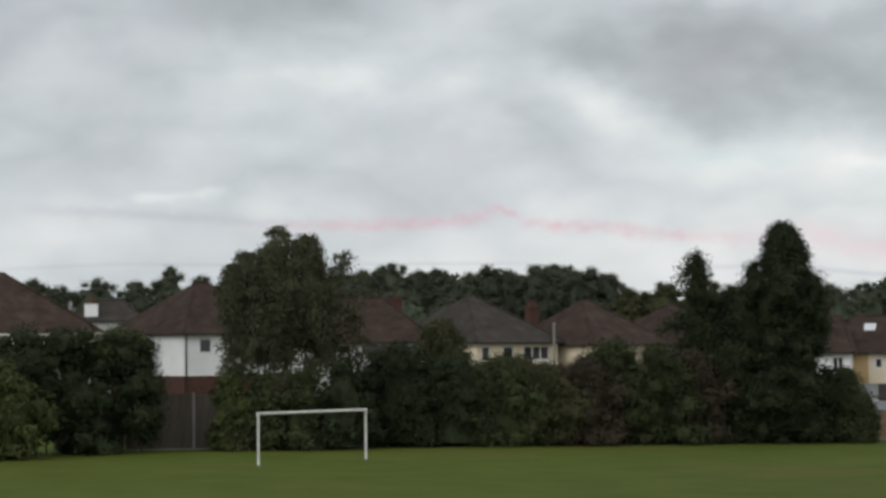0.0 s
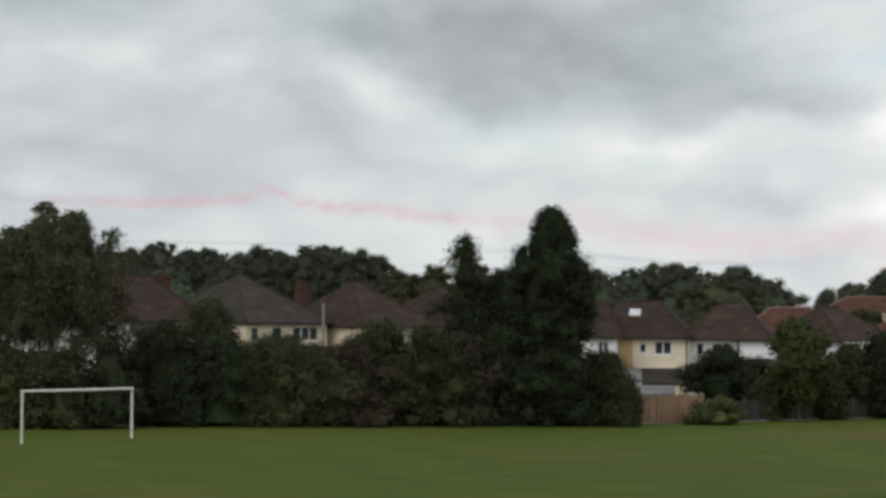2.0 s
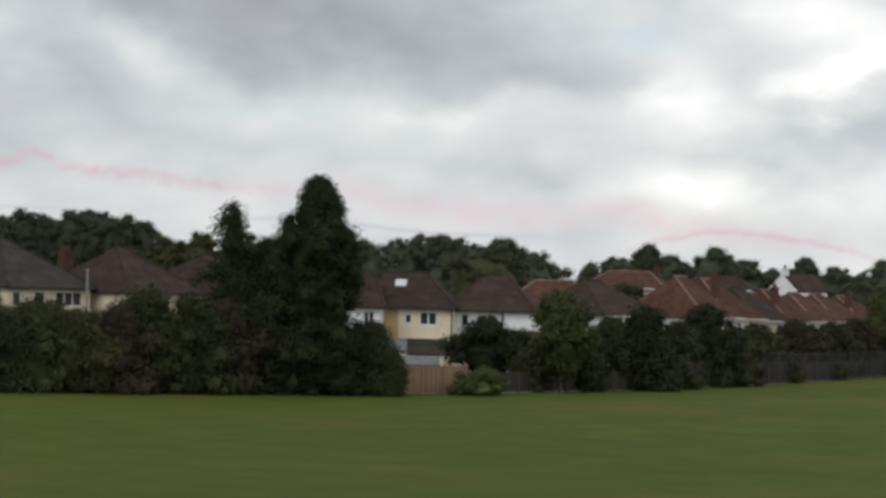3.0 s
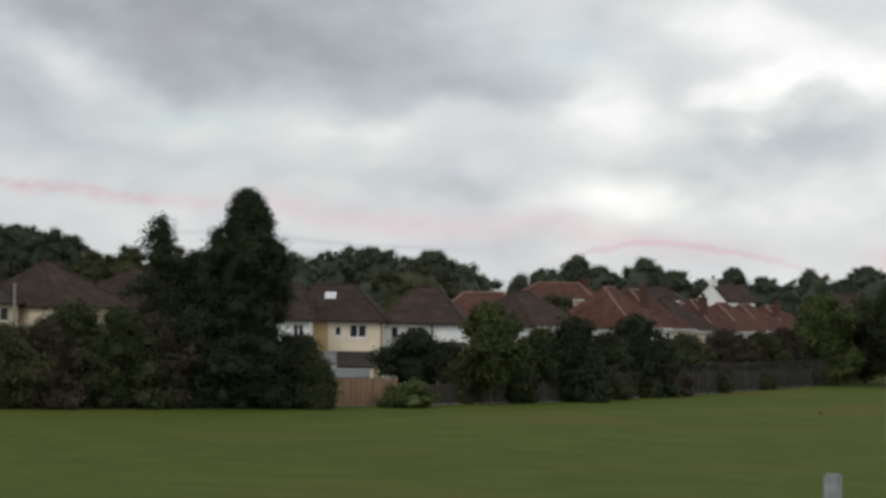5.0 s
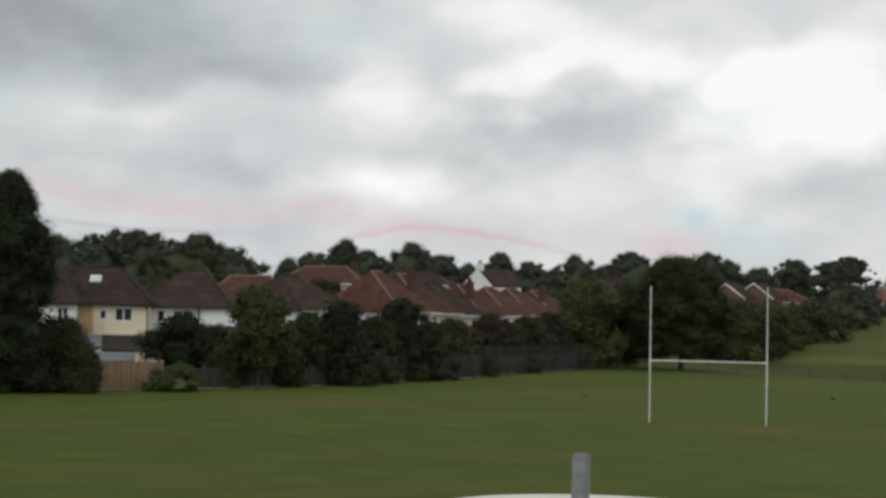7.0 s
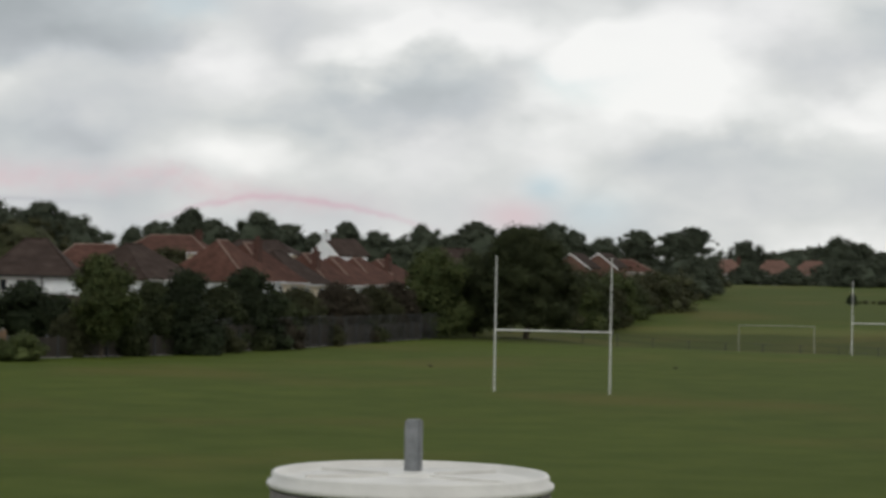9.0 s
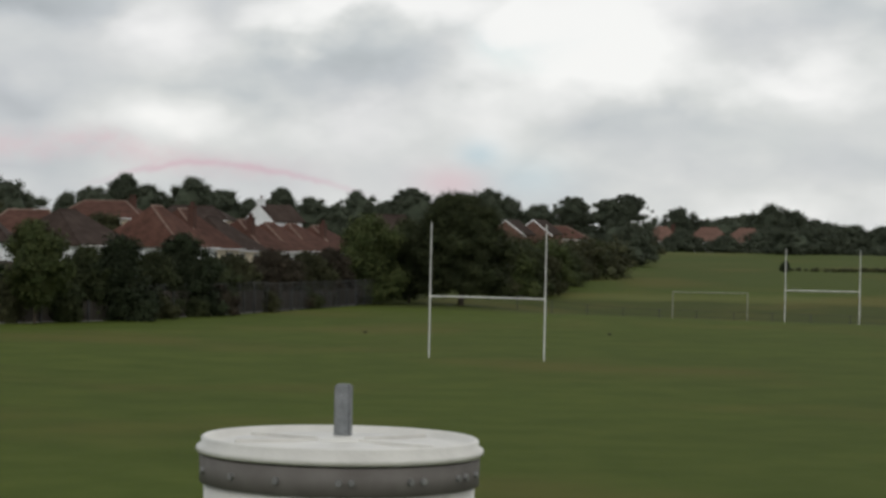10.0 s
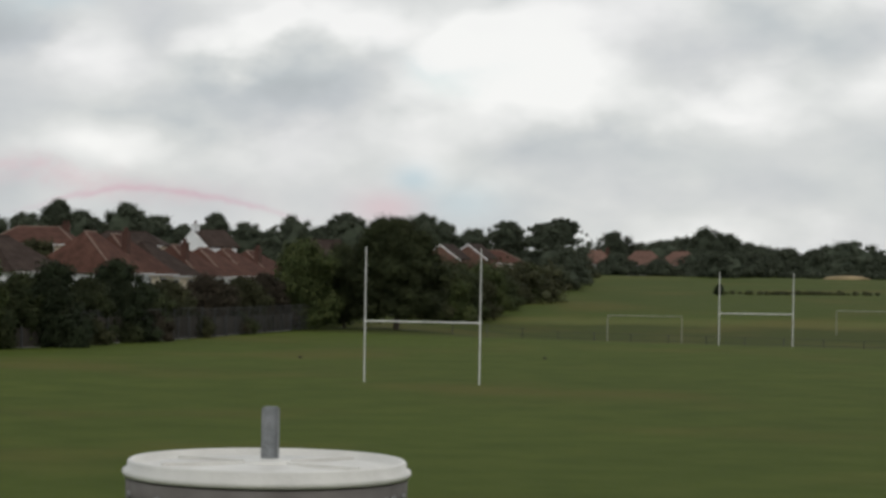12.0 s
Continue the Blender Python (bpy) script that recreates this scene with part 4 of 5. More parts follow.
def hip_roof(w, dep, z0, z1, ridge, shift=0.0, over=0.35, gable=False):
    """A tiled roof with overhang and thickness; its ridge runs along x."""
    bm = bmesh.new()
    x0, x1, y0, y1 = -w / 2 - over, w / 2 + over, -over, dep + over
    ra, rb = shift - ridge / 2, shift + ridge / 2
    lo = [bm.verts.new(p) for p in ((x0, y0, z0 - 0.12), (x1, y0, z0 - 0.12), (x1, y1, z0 - 0.12), (x0, y1, z0 - 0.12))]
    up = [bm.verts.new(p) for p in ((x0, y0, z0), (x1, y0, z0), (x1, y1, z0), (x0, y1, z0))]
    a, b = bm.verts.new((ra, dep / 2, z1)), bm.verts.new((rb, dep / 2, z1))
    bm.faces.new(lo[::-1])
    for i in range(4):
        bm.faces.new((lo[i], lo[(i + 1) % 4], up[(i + 1) % 4], up[i]))
    bm.faces.new((up[0], up[1], b, a))
    bm.faces.new((up[1], up[2], b))
    bm.faces.new((up[2], up[3], a, b))
    bm.faces.new((up[3], up[0], a))
    return bm


def ridge_caps(w, dep, z0, z1, ridge, shift=0.0, over=0.35, hips=2):
    """Half-round tiles along the ridge and down the hips."""
    bm = bmesh.new()
    ra, rb = Vector((shift - ridge / 2, dep / 2, z1)), Vector((shift + ridge / 2, dep / 2, z1))
    tube(bm, ra + Vector((-0.1, 0, 0)), rb + Vector((0.1, 0, 0)), 0.08, n=8)
    for c, e in ((Vector((-w / 2 - over, -over, z0)), ra), (Vector((w / 2 + over, -over, z0)), rb))[:hips]:
        tube(bm, c, e, 0.08, n=8)
    return bm


def chimney(parent, x, y, z0, z1, w=0.9, dep=0.6, pots=2, material=None, cap_mat=None):
    st = part("chimney", one_box(x - w / 2, x + w / 2, y - dep / 2, y + dep / 2, z0, z1, bevel=0.02), material or M_BRICK, parent, "brick chimney stack")
    part("cap", one_box(x - w / 2 - 0.07, x + w / 2 + 0.07, y - dep / 2 - 0.07, y + dep / 2 + 0.07, z1, z1 + 0.14), cap_mat or M_BRICK, st)
    for i in range(pots):
        px = x + (i - (pots - 1) / 2) * w / max(1, pots)
        part("chimney_pot", one_tube((px, y, z1 + 0.14), (px, y, z1 + 0.55), 0.14, 0.11, 10), M_BRICK, st)


def house(label, bearing, d, w, dep, eave_el, ridge_el, ridge, wall_m, roof_m, windows=(), turn=0.0, shift=0.0, chimneys=(), base=None, pipes=(), skylights=(), lower=None, chim_m=None, group="houses", fascia=None, hips=2):
    """A house seen from its garden side. Its front edge stands at the distance d; heights follow from what is seen above the lens."""
    x, y = site(bearing, d)
    g = ground(x, y) if base is None else base
    t = thing("house", pose(x, y, g - 0.2, 0, 0, bearing + turn), label, "house", group)
    z0, z1 = level(eave_el, d) - g + 0.2, level(ridge_el, d + dep / 2) - g + 0.2
    holes = [(a, z0 + c, ww, hh) for a, c, ww, hh, *_ in windows]
    low = lower[1] if lower else 0.0
    part("wall", wall_with_openings(w, low, z0 - 0.05, holes), wall_m, t)
    if lower:
        part("wall", one_box(-w / 2, w / 2, -0.02, 0.25, 0, low - 0.004), lower[0], t, "red brick lower wall")
    for sx in (-1, 1):
        part("wall", one_box(*sorted((sx * w / 2, sx * (w / 2 - 0.25))), 0.252, dep - 0.252, low, z0 - 0.05), wall_m, t)
        if lower:
            part("wall", one_box(*sorted((sx * (w / 2 + 0.02), sx * (w / 2 - 0.25))), 0.252, dep - 0.252, 0, low - 0.004), lower[0], t, "red brick lower wall")
    part("wall", one_box(-w / 2, w / 2, dep - 0.25, dep, 0, z0 - 0.05), wall_m, t)
    for a, c, ww, hh, *k in windows:
        add_window(t, a, z0 + c, ww, hh, k[0] if k else 2)
    rf = part("roof", hip_roof(w, dep, z0, z1, ridge, shift), roof_m, t)
    part("ridge_tiles", ridge_caps(w, dep, z0, z1, ridge, shift, hips=hips), M_CAPS_RED if roof_m == M_TILE_RED else roof_m, rf)
    part("gutter", one_box(-w / 2 - 0.36, w / 2 + 0.36, -0.47, -0.355, z0 - 0.14, z0 - 0.03), fascia or M_TRIM, rf)
    for px in pipes:
        part("downpipe", one_tube((px, -0.07, 0.1), (px, -0.07, z0 - 0.14), 0.05, n=8), M_TRIM, t)
    for cx, cy, cw, h, pots in chimneys:
        chimney(t, cx, cy, z0 + 0.3, z1 + h, cw, 0.6, pots, chim_m)
    for sx, f in skylights:
        ang = math.atan2(z1 - z0, dep / 2 + 0.35)
        c = Vector((sx, -0.35 + (dep / 2 + 0.35) * f, z0 + (z1 - z0) * f))
        bm = one_box(-0.40, 0.40, -0.52, 0.52, 0.02, 0.10)
        bm.transform(Matrix.Translation(c) @ Matrix.Rotation(ang, 4, "X"))
        sk = part("skylight", bm, M_FRAME, rf, "white roof window")
        bm = one_box(-0.34, 0.34, -0.46, 0.46, 0.101, 0.112)
        bm.transform(Matrix.Translation(c) @ Matrix.Rotation(ang, 4, "X"))
        part("pane", bm, M_SKYGLASS, sk)
    return t


def corner_house(label, bearing, d, w, dep, theta, eave_el, ridge_el, *a, **k):
    """A house seen on its near corner, which stands at a bearing and distance; its garden front runs away to the right by theta degrees."""
    x, y = site(bearing, d)
    f = radians(bearing + theta)
    cx, cy = x + w / 2 * math.cos(f), y + w / 2 * math.sin(f)
    d2, b2 = math.hypot(cx, cy), math.degrees(math.atan2(-cx, cy))
    da = math.hypot(cx - dep / 2 * math.sin(f), cy + dep / 2 * math.cos(f))
    e2 = math.degrees(math.atan2(level(eave_el, d) - EYE, d2))
    r2 = math.degrees(math.atan2(level(ridge_el, da) - EYE, d2 + dep / 2))
    return house(label, b2, d2, w, dep, e2, r2, *a, turn=bearing + theta - b2, **k)


M_SKYGLASS = mat("bright_reflecting_glass", [(0.75, 0.77, 0.8), (0.85, 0.87, 0.9)], scale=2, rough=0.05, metal=1.0)

W = [(-2.2, -0.75, 1.0, 1.0), (1.6, -0.75, 1.3, 1.05)]
house("white rendered house with a brown hipped roof", 32.2, 146, 13.5, 9.0, 0.46, 1.95, 1.5, M_WHITE, M_TILE_BROWN, [(-0.4, -0.65, 1.2, 0.8), (2.6, -0.65, 1.3, 0.8), (4.6, -0.65, 0.9, 0.8)], fascia=M_FRAME)
corner_house("white rendered house with brick base and brown hipped roof", 27.45, 147, 8.8, 9.0, 34, 0.42, 1.70, 0.8, M_WHITE, M_TILE_BROWN, [(-2.7, -0.80, 1.0, 1.0, 1), (0.2, -0.9, 0.7, 1.4, 1)], pipes=(-4.25,), lower=(M_BRICK, 3.0))
house("grey-roofed outbuilding between the houses", 29.35, 172, 5.0, 6.0, 0.75, 1.25, 2.5, M_WHITE, M_TILE_GREY, chimneys=((-1.2, 0.6, 1.0, -0.25, 1),), chim_m=M_WHITE)
house("brown-roofed house behind the birch with white bay", 23.0, 152, 10.0, 9.0, 0.16, 1.28, 3.0, M_WHITE, M_TILE_BROWN, [(1.6, -0.6, 1.5, 0.9, 2)], chimneys=((2.4, 5.0, 1.0, -0.2, 1),))
corner_house("cream house with a dark grey hipped roof", 20.05, 149, 7.4, 9.5, 42, 0.13, 1.30, 0.6, M_CREAM, M_TILE_GREY, [(-2.9, -0.75, 0.8, 1.0, 1), (-0.9, -0.75, 1.0, 1.0, 1), (1.7, -0.75, 2.4, 1.0, 3)])
corner_house("cream house with a brown hipped roof and flue", 17.05, 152, 6.6, 9.5, 42, 0.05, 1.16, 0.6, M_CREAM, M_TILE_BROWN, [(-1.6, -0.7, 1.2, 0.9, 2)], chimneys=((-2.4, 7.6, 0.9, -0.5, 2),))
corner_house("brown-roofed house behind the fir tree", 14.9, 157, 6.6, 9.5, 42, 0.04, 1.02, 0.6, M_WHITE, M_TILE_BROWN)
house("small brown-roofed house behind the shrubs", 14.0, 150, 5.5, 6.0, -0.22, 0.22, 3.0, M_WHITE, M_TILE_BROWN, [(-1.4, -0.5, 0.8, 0.6)])
# the pale terrace
house("cream terraced house with brown roof and bright skylight", 10.05, 163, 6.6, 10.0, -0.20, 0.70, 3.0, M_CREAM, M_TILE_BROWN, [(0.10, -0.80, 0.55, 0.75, 1), (1.55, -0.78, 1.3, 1.0, 2)], shift=-0.6, turn=-5, pipes=(-2.0, 3.25), skylights=((-0.75, 0.66),))
house("white terraced house with brown hipped roof", 7.92, 165, 6.0, 10.0, -0.24, 0.66, 1.6, M_WHITE, M_TILE_BROWN, [(-1.9, -0.75, 0.6, 0.95, 1), (-0.3, -0.85, 1.5, 1.1, 2)], turn=-5, pipes=(0.85,))
house("white rendered house end beside the cypress", 11.3, 160, 3.2, 9.0, -0.20, 0.70, 1.4, M_WHITE, M_TILE_BROWN, [(0.8, -0.9, 0.8, 1.2, 2)], turn=-5)
terrace = [o for o in bpy.data.objects if o.get("label", "").startswith("cream terraced house")][0]
eave = level(-0.20, 163) - ground(*site(10.05, 163)) + 0.2
part("wall_panel", one_box(-1.75, -0.62, -0.02, -0.003, eave - 2.3, eave - 0.12), M_OCHRE, terrace, "ochre painted wall panel")
# red and brown roofs further along the road
ROOFS = [  # bearing, distance, width, eave, ridge, ridge length, roof, wall, shift, turn
    (6.5, 192, 6.5, -0.05, 0.55, 3.4, M_TILE_RED, M_WHITE, 0.0, -8),
    (4.6, 246, 9.0, 0.40, 0.82, 4.5, M_TILE_RED, M_CREAM, 0.0, -10),
    (2.4, 262, 9.0, 0.40, 0.74, 4.5, M_TILE_BROWN, M_CREAM, 0.0, -10),
    (-2.6, 300, 8.0, 0.10, 0.62, 4.0, M_TILE_BROWN, M_CREAM, 0.0, -10),
    (-7.1, 312, 7.5, 0.10, 0.42, 2.6, M_TILE_RED, M_CREAM, 0.0, 10),
    (-9.55, 462, 8.5, 0.10, 0.46, 3.0, M_TILE_PINK, M_WHITE, 0.0, 0),
    (-10.8, 462, 9.0, 0.10, 0.46, 3.2, M_TILE_PINK, M_WHITE, 0.0, 0),
    (-11.65, 462, 8.5, 0.10, 0.46, 3.0, M_TILE_PINK, M_CREAM, 0.0, -10),
]
for i, (b, d, w, e, r, rl, rm, wm, sh, tn) in enumerate(ROOFS):
    cn = {M_TILE_RED: "red", M_TILE_PINK: "haze-paled orange", M_TILE_GREY: "grey", M_TILE_BROWN: "brown"}[rm]
    wn = "white" if wm == M_WHITE else "cream"
    house(f"{wn} house with a {cn} tiled hipped roof", b, d, w, 8.5, e, r, rl, wm, rm, [(-w * 0.26, -0.8, 1.1, 1.0), (w * 0.2, -0.8, 1.3, 1.0)], turn=tn, shift=sh,
          chimneys=((w * (0.32 if i % 2 else -0.34), 5.0, 0.8, 0.15, 2),) if i in (1, 5) else (), group="houses along the far road", fascia=M_FRAME)


# the row that runs away along the field: hip ends towards the lens, garden fronts foreshortened
STREET = [  # near corner's bearing and distance, eave, ridge, roof, wall
    (5.05, 186, -0.30, 0.58, M_TILE_BROWN, M_WHITE),
    (2.55, 203, -0.30, 0.72, M_TILE_RED, M_WHITE),
    (1.90, 211, -0.32, 0.66, M_TILE_RED, M_CREAM),
    (1.20, 219, -0.36, 0.48, M_TILE_BROWN, M_CREAM),
    (0.45, 227, -0.36, 0.42, M_TILE_RED, M_WHITE),
    (-0.20, 235, -0.34, 0.36, M_TILE_RED, M_WHITE),
    (-0.75, 243, -0.32, 0.34, M_TILE_RED, M_CREAM),
    (-1.35, 251, -0.30, 0.30, M_TILE_RED, M_WHITE),
]
for i, (b, d, e, r, rm, wm) in enumerate(STREET):
    cn = {M_TILE_RED: "red", M_TILE_GREY: "grey", M_TILE_BROWN: "brown"}[rm]
    wn = "white" if wm == M_WHITE else "cream"
    corner_house(f"{wn} house with a {cn} hipped roof and pale hip tiles", b, d, 7.2, 8.4, 64 if i else 52, e, r, 2.2, wm, rm, [(-1.9, -0.85, 1.6, 1.1, 3), (1.5, -0.85, 1.3, 1.0, 2), (-1.9, -3.0, 1.8, 1.3, 3)],
                 chimneys=((-2.2, 2.2, 0.8, 0.10, 2),) if i in (2, 4, 7) else (), group="houses along the field row", fascia=M_FRAME, hips=1)


def gable_house(b=0.62, d=262, eave=0.42, apex=0.84, turn=40, wall_m=None, stack=True):
    """A white gable end with a red-brown roof behind it."""
    x, y = site(b, d)
    g = ground(x, y)
    t = thing("house", pose(x, y, g - 0.2, 0, 0, b + turn), "white gabled house with a brown roof above the terraces" if stack else "pale pink gabled house with white bargeboards among trees", "house", "houses along the far road")
    z0, z1 = level(eave, d) - g, level(apex, d) - g
    bm = bmesh.new()
    pts = [(-2.6, 0), (2.6, 0), (2.6, z0), (0, z1 - 0.15), (-2.6, z0)]
    lo = [bm.verts.new((0, u, v)) for u, v in pts]
    hi = [bm.verts.new((4.6, u, v)) for u, v in pts]
    bm.faces.new(lo[::-1])
    bm.faces.new(hi)
    for i in range(5):
        bm.faces.new((lo[i], lo[(i + 1) % 5], hi[(i + 1) % 5], hi[i]))
    part("wall", bm, wall_m or M_WHITE, t)
    for s in (-1, 1):
        part("bargeboard", one_tube((0.05, 0, z1), (0.05, s * 2.9, z0 - 0.2), 0.09, n=6), M_FRAME, t)
        bm = one_box(0.15, 5.0, 0, 3.35 if s > 0 else 3.35, 0, 0.14)
        bm.transform(Matrix.Translation((0, 0, z1)) @ Matrix.Rotation(math.atan2(z1 - z0, 2.6) * -1, 4, "X") if s > 0 else Matrix.Translation((0, 0, z1)) @ Matrix.Rotation(math.atan2(z1 - z0, 2.6), 4, "X") @ Matrix.Translation((0, -3.35, 0)))
        part("roof", bm, M_TILE_BROWN, t)
    if stack:
        chimney(t, 0.5, 0, z1 - 0.4, z1 + 0.6, 0.7, 0.7, 1, M_WHITE, M_WHITE)


gable_house()
gable_house(-5.65, 300, 0.22, 0.58, 70, M_TILE_PINK, False)
gable_house(-6.35, 306, 0.24, 0.60, 70, M_TILE_PINK, False)


# ---- back gardens: extensions, sheds, flue ----
def lean_to(label, bearing, d, w, dep, h0, h1, wall_m, roof_m, turn=0.0, name="lean_to"):
    x, y = site(bearing, d)
    g = ground(x, y)
    t = thing(name, pose(x, y, g - 0.1, 0, 0, bearing + turn), label, "outbuilding", "garden buildings")
    bm = bmesh.new()
    pts = [(0, 0), (dep, 0), (dep, h1), (0, h0)]
    a = [bm.verts.new((-w / 2, u, v)) for u, v in pts]
    b = [bm.verts.new((w / 2, u, v)) for u, v in pts]
    bm.faces.new(a)
    bm.faces.new(b[::-1])
    for i in range(4):
        bm.faces.new((a[(i + 1) % 4], a[i], b[i], b[(i + 1) % 4]))
    part("wall", bm, wall_m, t)
    ln = math.hypot(dep, h1 - h0)
    bm = one_box(-w / 2 - 0.15, w / 2 + 0.15, -0.2, ln + 0.1, 0.003, 0.10)
    bm.transform(Matrix.Translation((0, 0, h0)) @ Matrix.Rotation(math.atan2(h1 - h0, dep), 4, "X"))
    part("roof", bm, roof_m, t)
    part("window", one_box(-w * 0.30, -w * 0.02, -0.03, 0.02, h0 * 0.58, h0 * 0.84), M_GLASS, t, "dark shed window")
    return t


M_FELT = mat("grey_felt_roofing", [(0.10, 0.105, 0.11), (0.19, 0.195, 0.20)], scale=2, rough=0.8)
lean_to("white rear extension with a grey lean-to roof", 10.2, 158.5, 3.0, 3.6, 2.2, 2.9, M_WHITE, M_FELT)
lean_to("cream rear extension with a brown sloping roof", 9.55, 157.5, 2.4, 4.0, 2.0, 2.9, M_CREAM, M_TILE_GREY)
lean_to("small garden shed with a pale felt roof", 9.7, 147, 2.3, 2.0, 1.55, 2.0, M_FENCE, M_FELT, name="garden_shed")
lean_to("pale green garden shed beside the fence", 7.12, 145, 1.7, 1.8, 1.25, 1.5, M_WHITE, M_FELT, name="garden_shed")
lean_to("white rear extension with a sloping roof", 7.1, 159, 2.0, 4.0, 2.6, 3.6, M_WHITE, M_TILE_BROWN)
lean_to("pale conservatory with white framing below the roof", 22.6, 149, 1.6, 2.5, 4.2, 4.7, M_WHITE, M_TILE_GREY)
lean_to("small shed with a pale gable roof", 22.95, 140, 1.7, 2.0, 2.4, 3.0, M_WHITE, M_FELT, name="garden_shed")


def flue():
    x, y = site(18.1, 150.5)
    g = ground(x, y)
    t = thing("flue_pipe", pose(x, y, g), "tall pale metal flue pipe beside the houses", "flue pipe")
    z1 = level(0.55, 150.5) - g
    part("pipe", one_tube((0, 0, 0), (0, 0, z1), 0.09, n=10), M_CONCRETE, t)
    part("cowl", one_tube((0, 0, z1), (0, 0, z1 + 0.15), 0.13, 0.13, 10), M_CONCRETE, t)


flue()


# ---- fences along the field ----
def board_fence(label, x0, x1, height, material, pitch=2.4, boards=14, posts=True, post_m=None, off=0.0, group="boundary fences"):
    """Close-boarded panels between posts, stepping along the boundary."""
    p0, p1 = Vector((*on_line(x0), 0)), Vector((*on_line(x1), 0))
    L = (p1 - p0).length
    n = max(1, round(L / pitch))
    ang = math.degrees(math.atan2(p1.y - p0.y, p1.x - p0.x))
    mid = (p0 + p1) / 2
    g = ground(mid.x, mid.y)
    t = thing("fence", pose(mid.x, mid.y + off, g - 0.05, 0, 0, ang), label, "fence", group)
    w = L / n
    bw = w / boards
    me = one_box(0.004, bw - 0.004, 0, 0.022, 0.12, height)
    proto = part("board", me, material, t)
    proto.location = (-L / 2, 0, 0)
    for k in range(n):
        for j in range(boards):
            if k == 0 and j == 0:
                continue
            o = new("board", proto.data)
            o.parent = t
            o.location = (-L / 2 + k * w + j * bw, 0.012 * ((j % 2) - 0.5), 0.02 * math.sin(k * 3.1))
    for k in range(n + 1):
        part("post", one_box(-L / 2 + k * w - 0.06, -L / 2 + k * w + 0.06, -0.09, 0.03, -0.1, height + 0.08), post_m or M_CONCRETE, t)
        if k < n:
            part("gravel_board", one_box(-L / 2 + k * w + 0.07, -L / 2 + (k + 1) * w - 0.07, -0.03, 0.01, -0.1, 0.12), M_CONCRETE, t)
    return t


board_fence("tall weathered grey-brown fence with concrete posts", -64, -54.0, 3.1, M_FENCE, pitch=3.4, boards=9)
board_fence("tall weathered grey-brown fence behind the goal", -53.9, -46, 3.0, M_FENCE, pitch=3.0, boards=8)
board_fence("orange-brown wooden fence panels at the field edge", -25.4, -20.6, 1.75, M_FENCE_NEW, pitch=1.8, boards=10, post_m=M_FENCE_NEW)
board_fence("low grey wooden fence at the field edge", -20.5, -11, 1.35, M_FENCE_DARK, pitch=2.0, boards=8, post_m=M_WIRE)


def wire_fence(x0, x1, height, label):
    """Posts, rails and close upright wires of a grey security fence."""
    p0, p1 = Vector((*on_line(x0), 0)), Vector((*on_line(x1), 0))
    L = (p1 - p0).length
    ang = math.degrees(math.atan2(p1.y - p0.y, p1.x - p0.x))
    mid = (p0 + p1) / 2
    g = ground(mid.x, mid.y)
    t = thing("fence", pose(mid.x, mid.y, g, 0, 0, ang), label, "fence", "boundary fences")
    n = max(1, round(L / 2.6))
    for k in range(n + 1):
        part("post", one_box(-L / 2 + k * L / n - 0.03, -L / 2 + k * L / n + 0.03, -0.03, 0.03, -0.2, height + 0.05), M_WIRE, t)
    for z in (0.15, height - 0.05):
        part("rail", one_box(-L / 2, L / 2, -0.02, 0.02, z - 0.018, z + 0.018), M_WIRE, t)
    m = int(L / 0.16)
    verts, faces = [], []
    for i in range(m):
        u = -L / 2 + (i + 0.5) * L / m
        o = len(verts)
        for z in (0.05, height):
            verts += [(u - 0.007, -0.007, z), (u + 0.007, -0.007, z), (u + 0.007, 0.007, z), (u - 0.007, 0.007, z)]
        faces += [(o, o + 1, o + 5, o + 4), (o + 1, o + 2, o + 6, o + 5), (o + 2, o + 3, o + 7, o + 6), (o + 3, o, o + 4, o + 7)]
    tagged(raw("wire_infill", verts, faces, M_WIRE, t), kind="stuff")


board_fence("dark weathered board fence behind the wire", -10.6, -5.2, 1.9, M_FENCE_DARK, pitch=2.2, boards=9, post_m=M_WIRE, off=0.9)
board_fence("dark weathered board fence beside the brambles", -5.1, -1.2, 1.7, M_FENCE_DARK, pitch=2.2, boards=9, post_m=M_WIRE, off=0.9)
board_fence("dark weathered board fence by the field corner", -0.9, 6.4, 1.5, M_FENCE_DARK, pitch=2.4, boards=8, post_m=M_WIRE, off=0.9)
wire_fence(-10.9, -1.0, 2.3, "grey upright wire fence along the field edge")
wire_fence(-0.9, 9.0, 2.2, "grey upright wire fence at the field corner")


def crest_fence():
    """Thin dark posts with two wires where the field drops away."""
    pts = [(21 + 2.9 * i, 196.5 - 0.6 * (21 + 2.9 * i) + 16) for i in range(15)]
    mx, my = pts[7]
    g = ground(mx, my)
    t = thing("fence", pose(mx, my, g), "thin dark post and wire fence below the field crest", "fence", "boundary fences")
    tops = []
    for x, y in pts:
        z = ground(x, y) - g
        part("post", one_tube((x - mx, y - my, z - 0.2), (x - mx, y - my, z + 1.15), 0.035, n=6), M_WIRE, t)
        tops.append(Vector((x - mx, y - my, z)))
    for hh in (0.6, 1.1):
        bm = bmesh.new()
        for p, q in zip(tops, tops[1:]):
            tube(bm, p + Vector((0, 0, hh)), q + Vector((0, 0, hh)), 0.012, n=4)
        part("wire", bm, M_WIRE, t)


crest_fence()


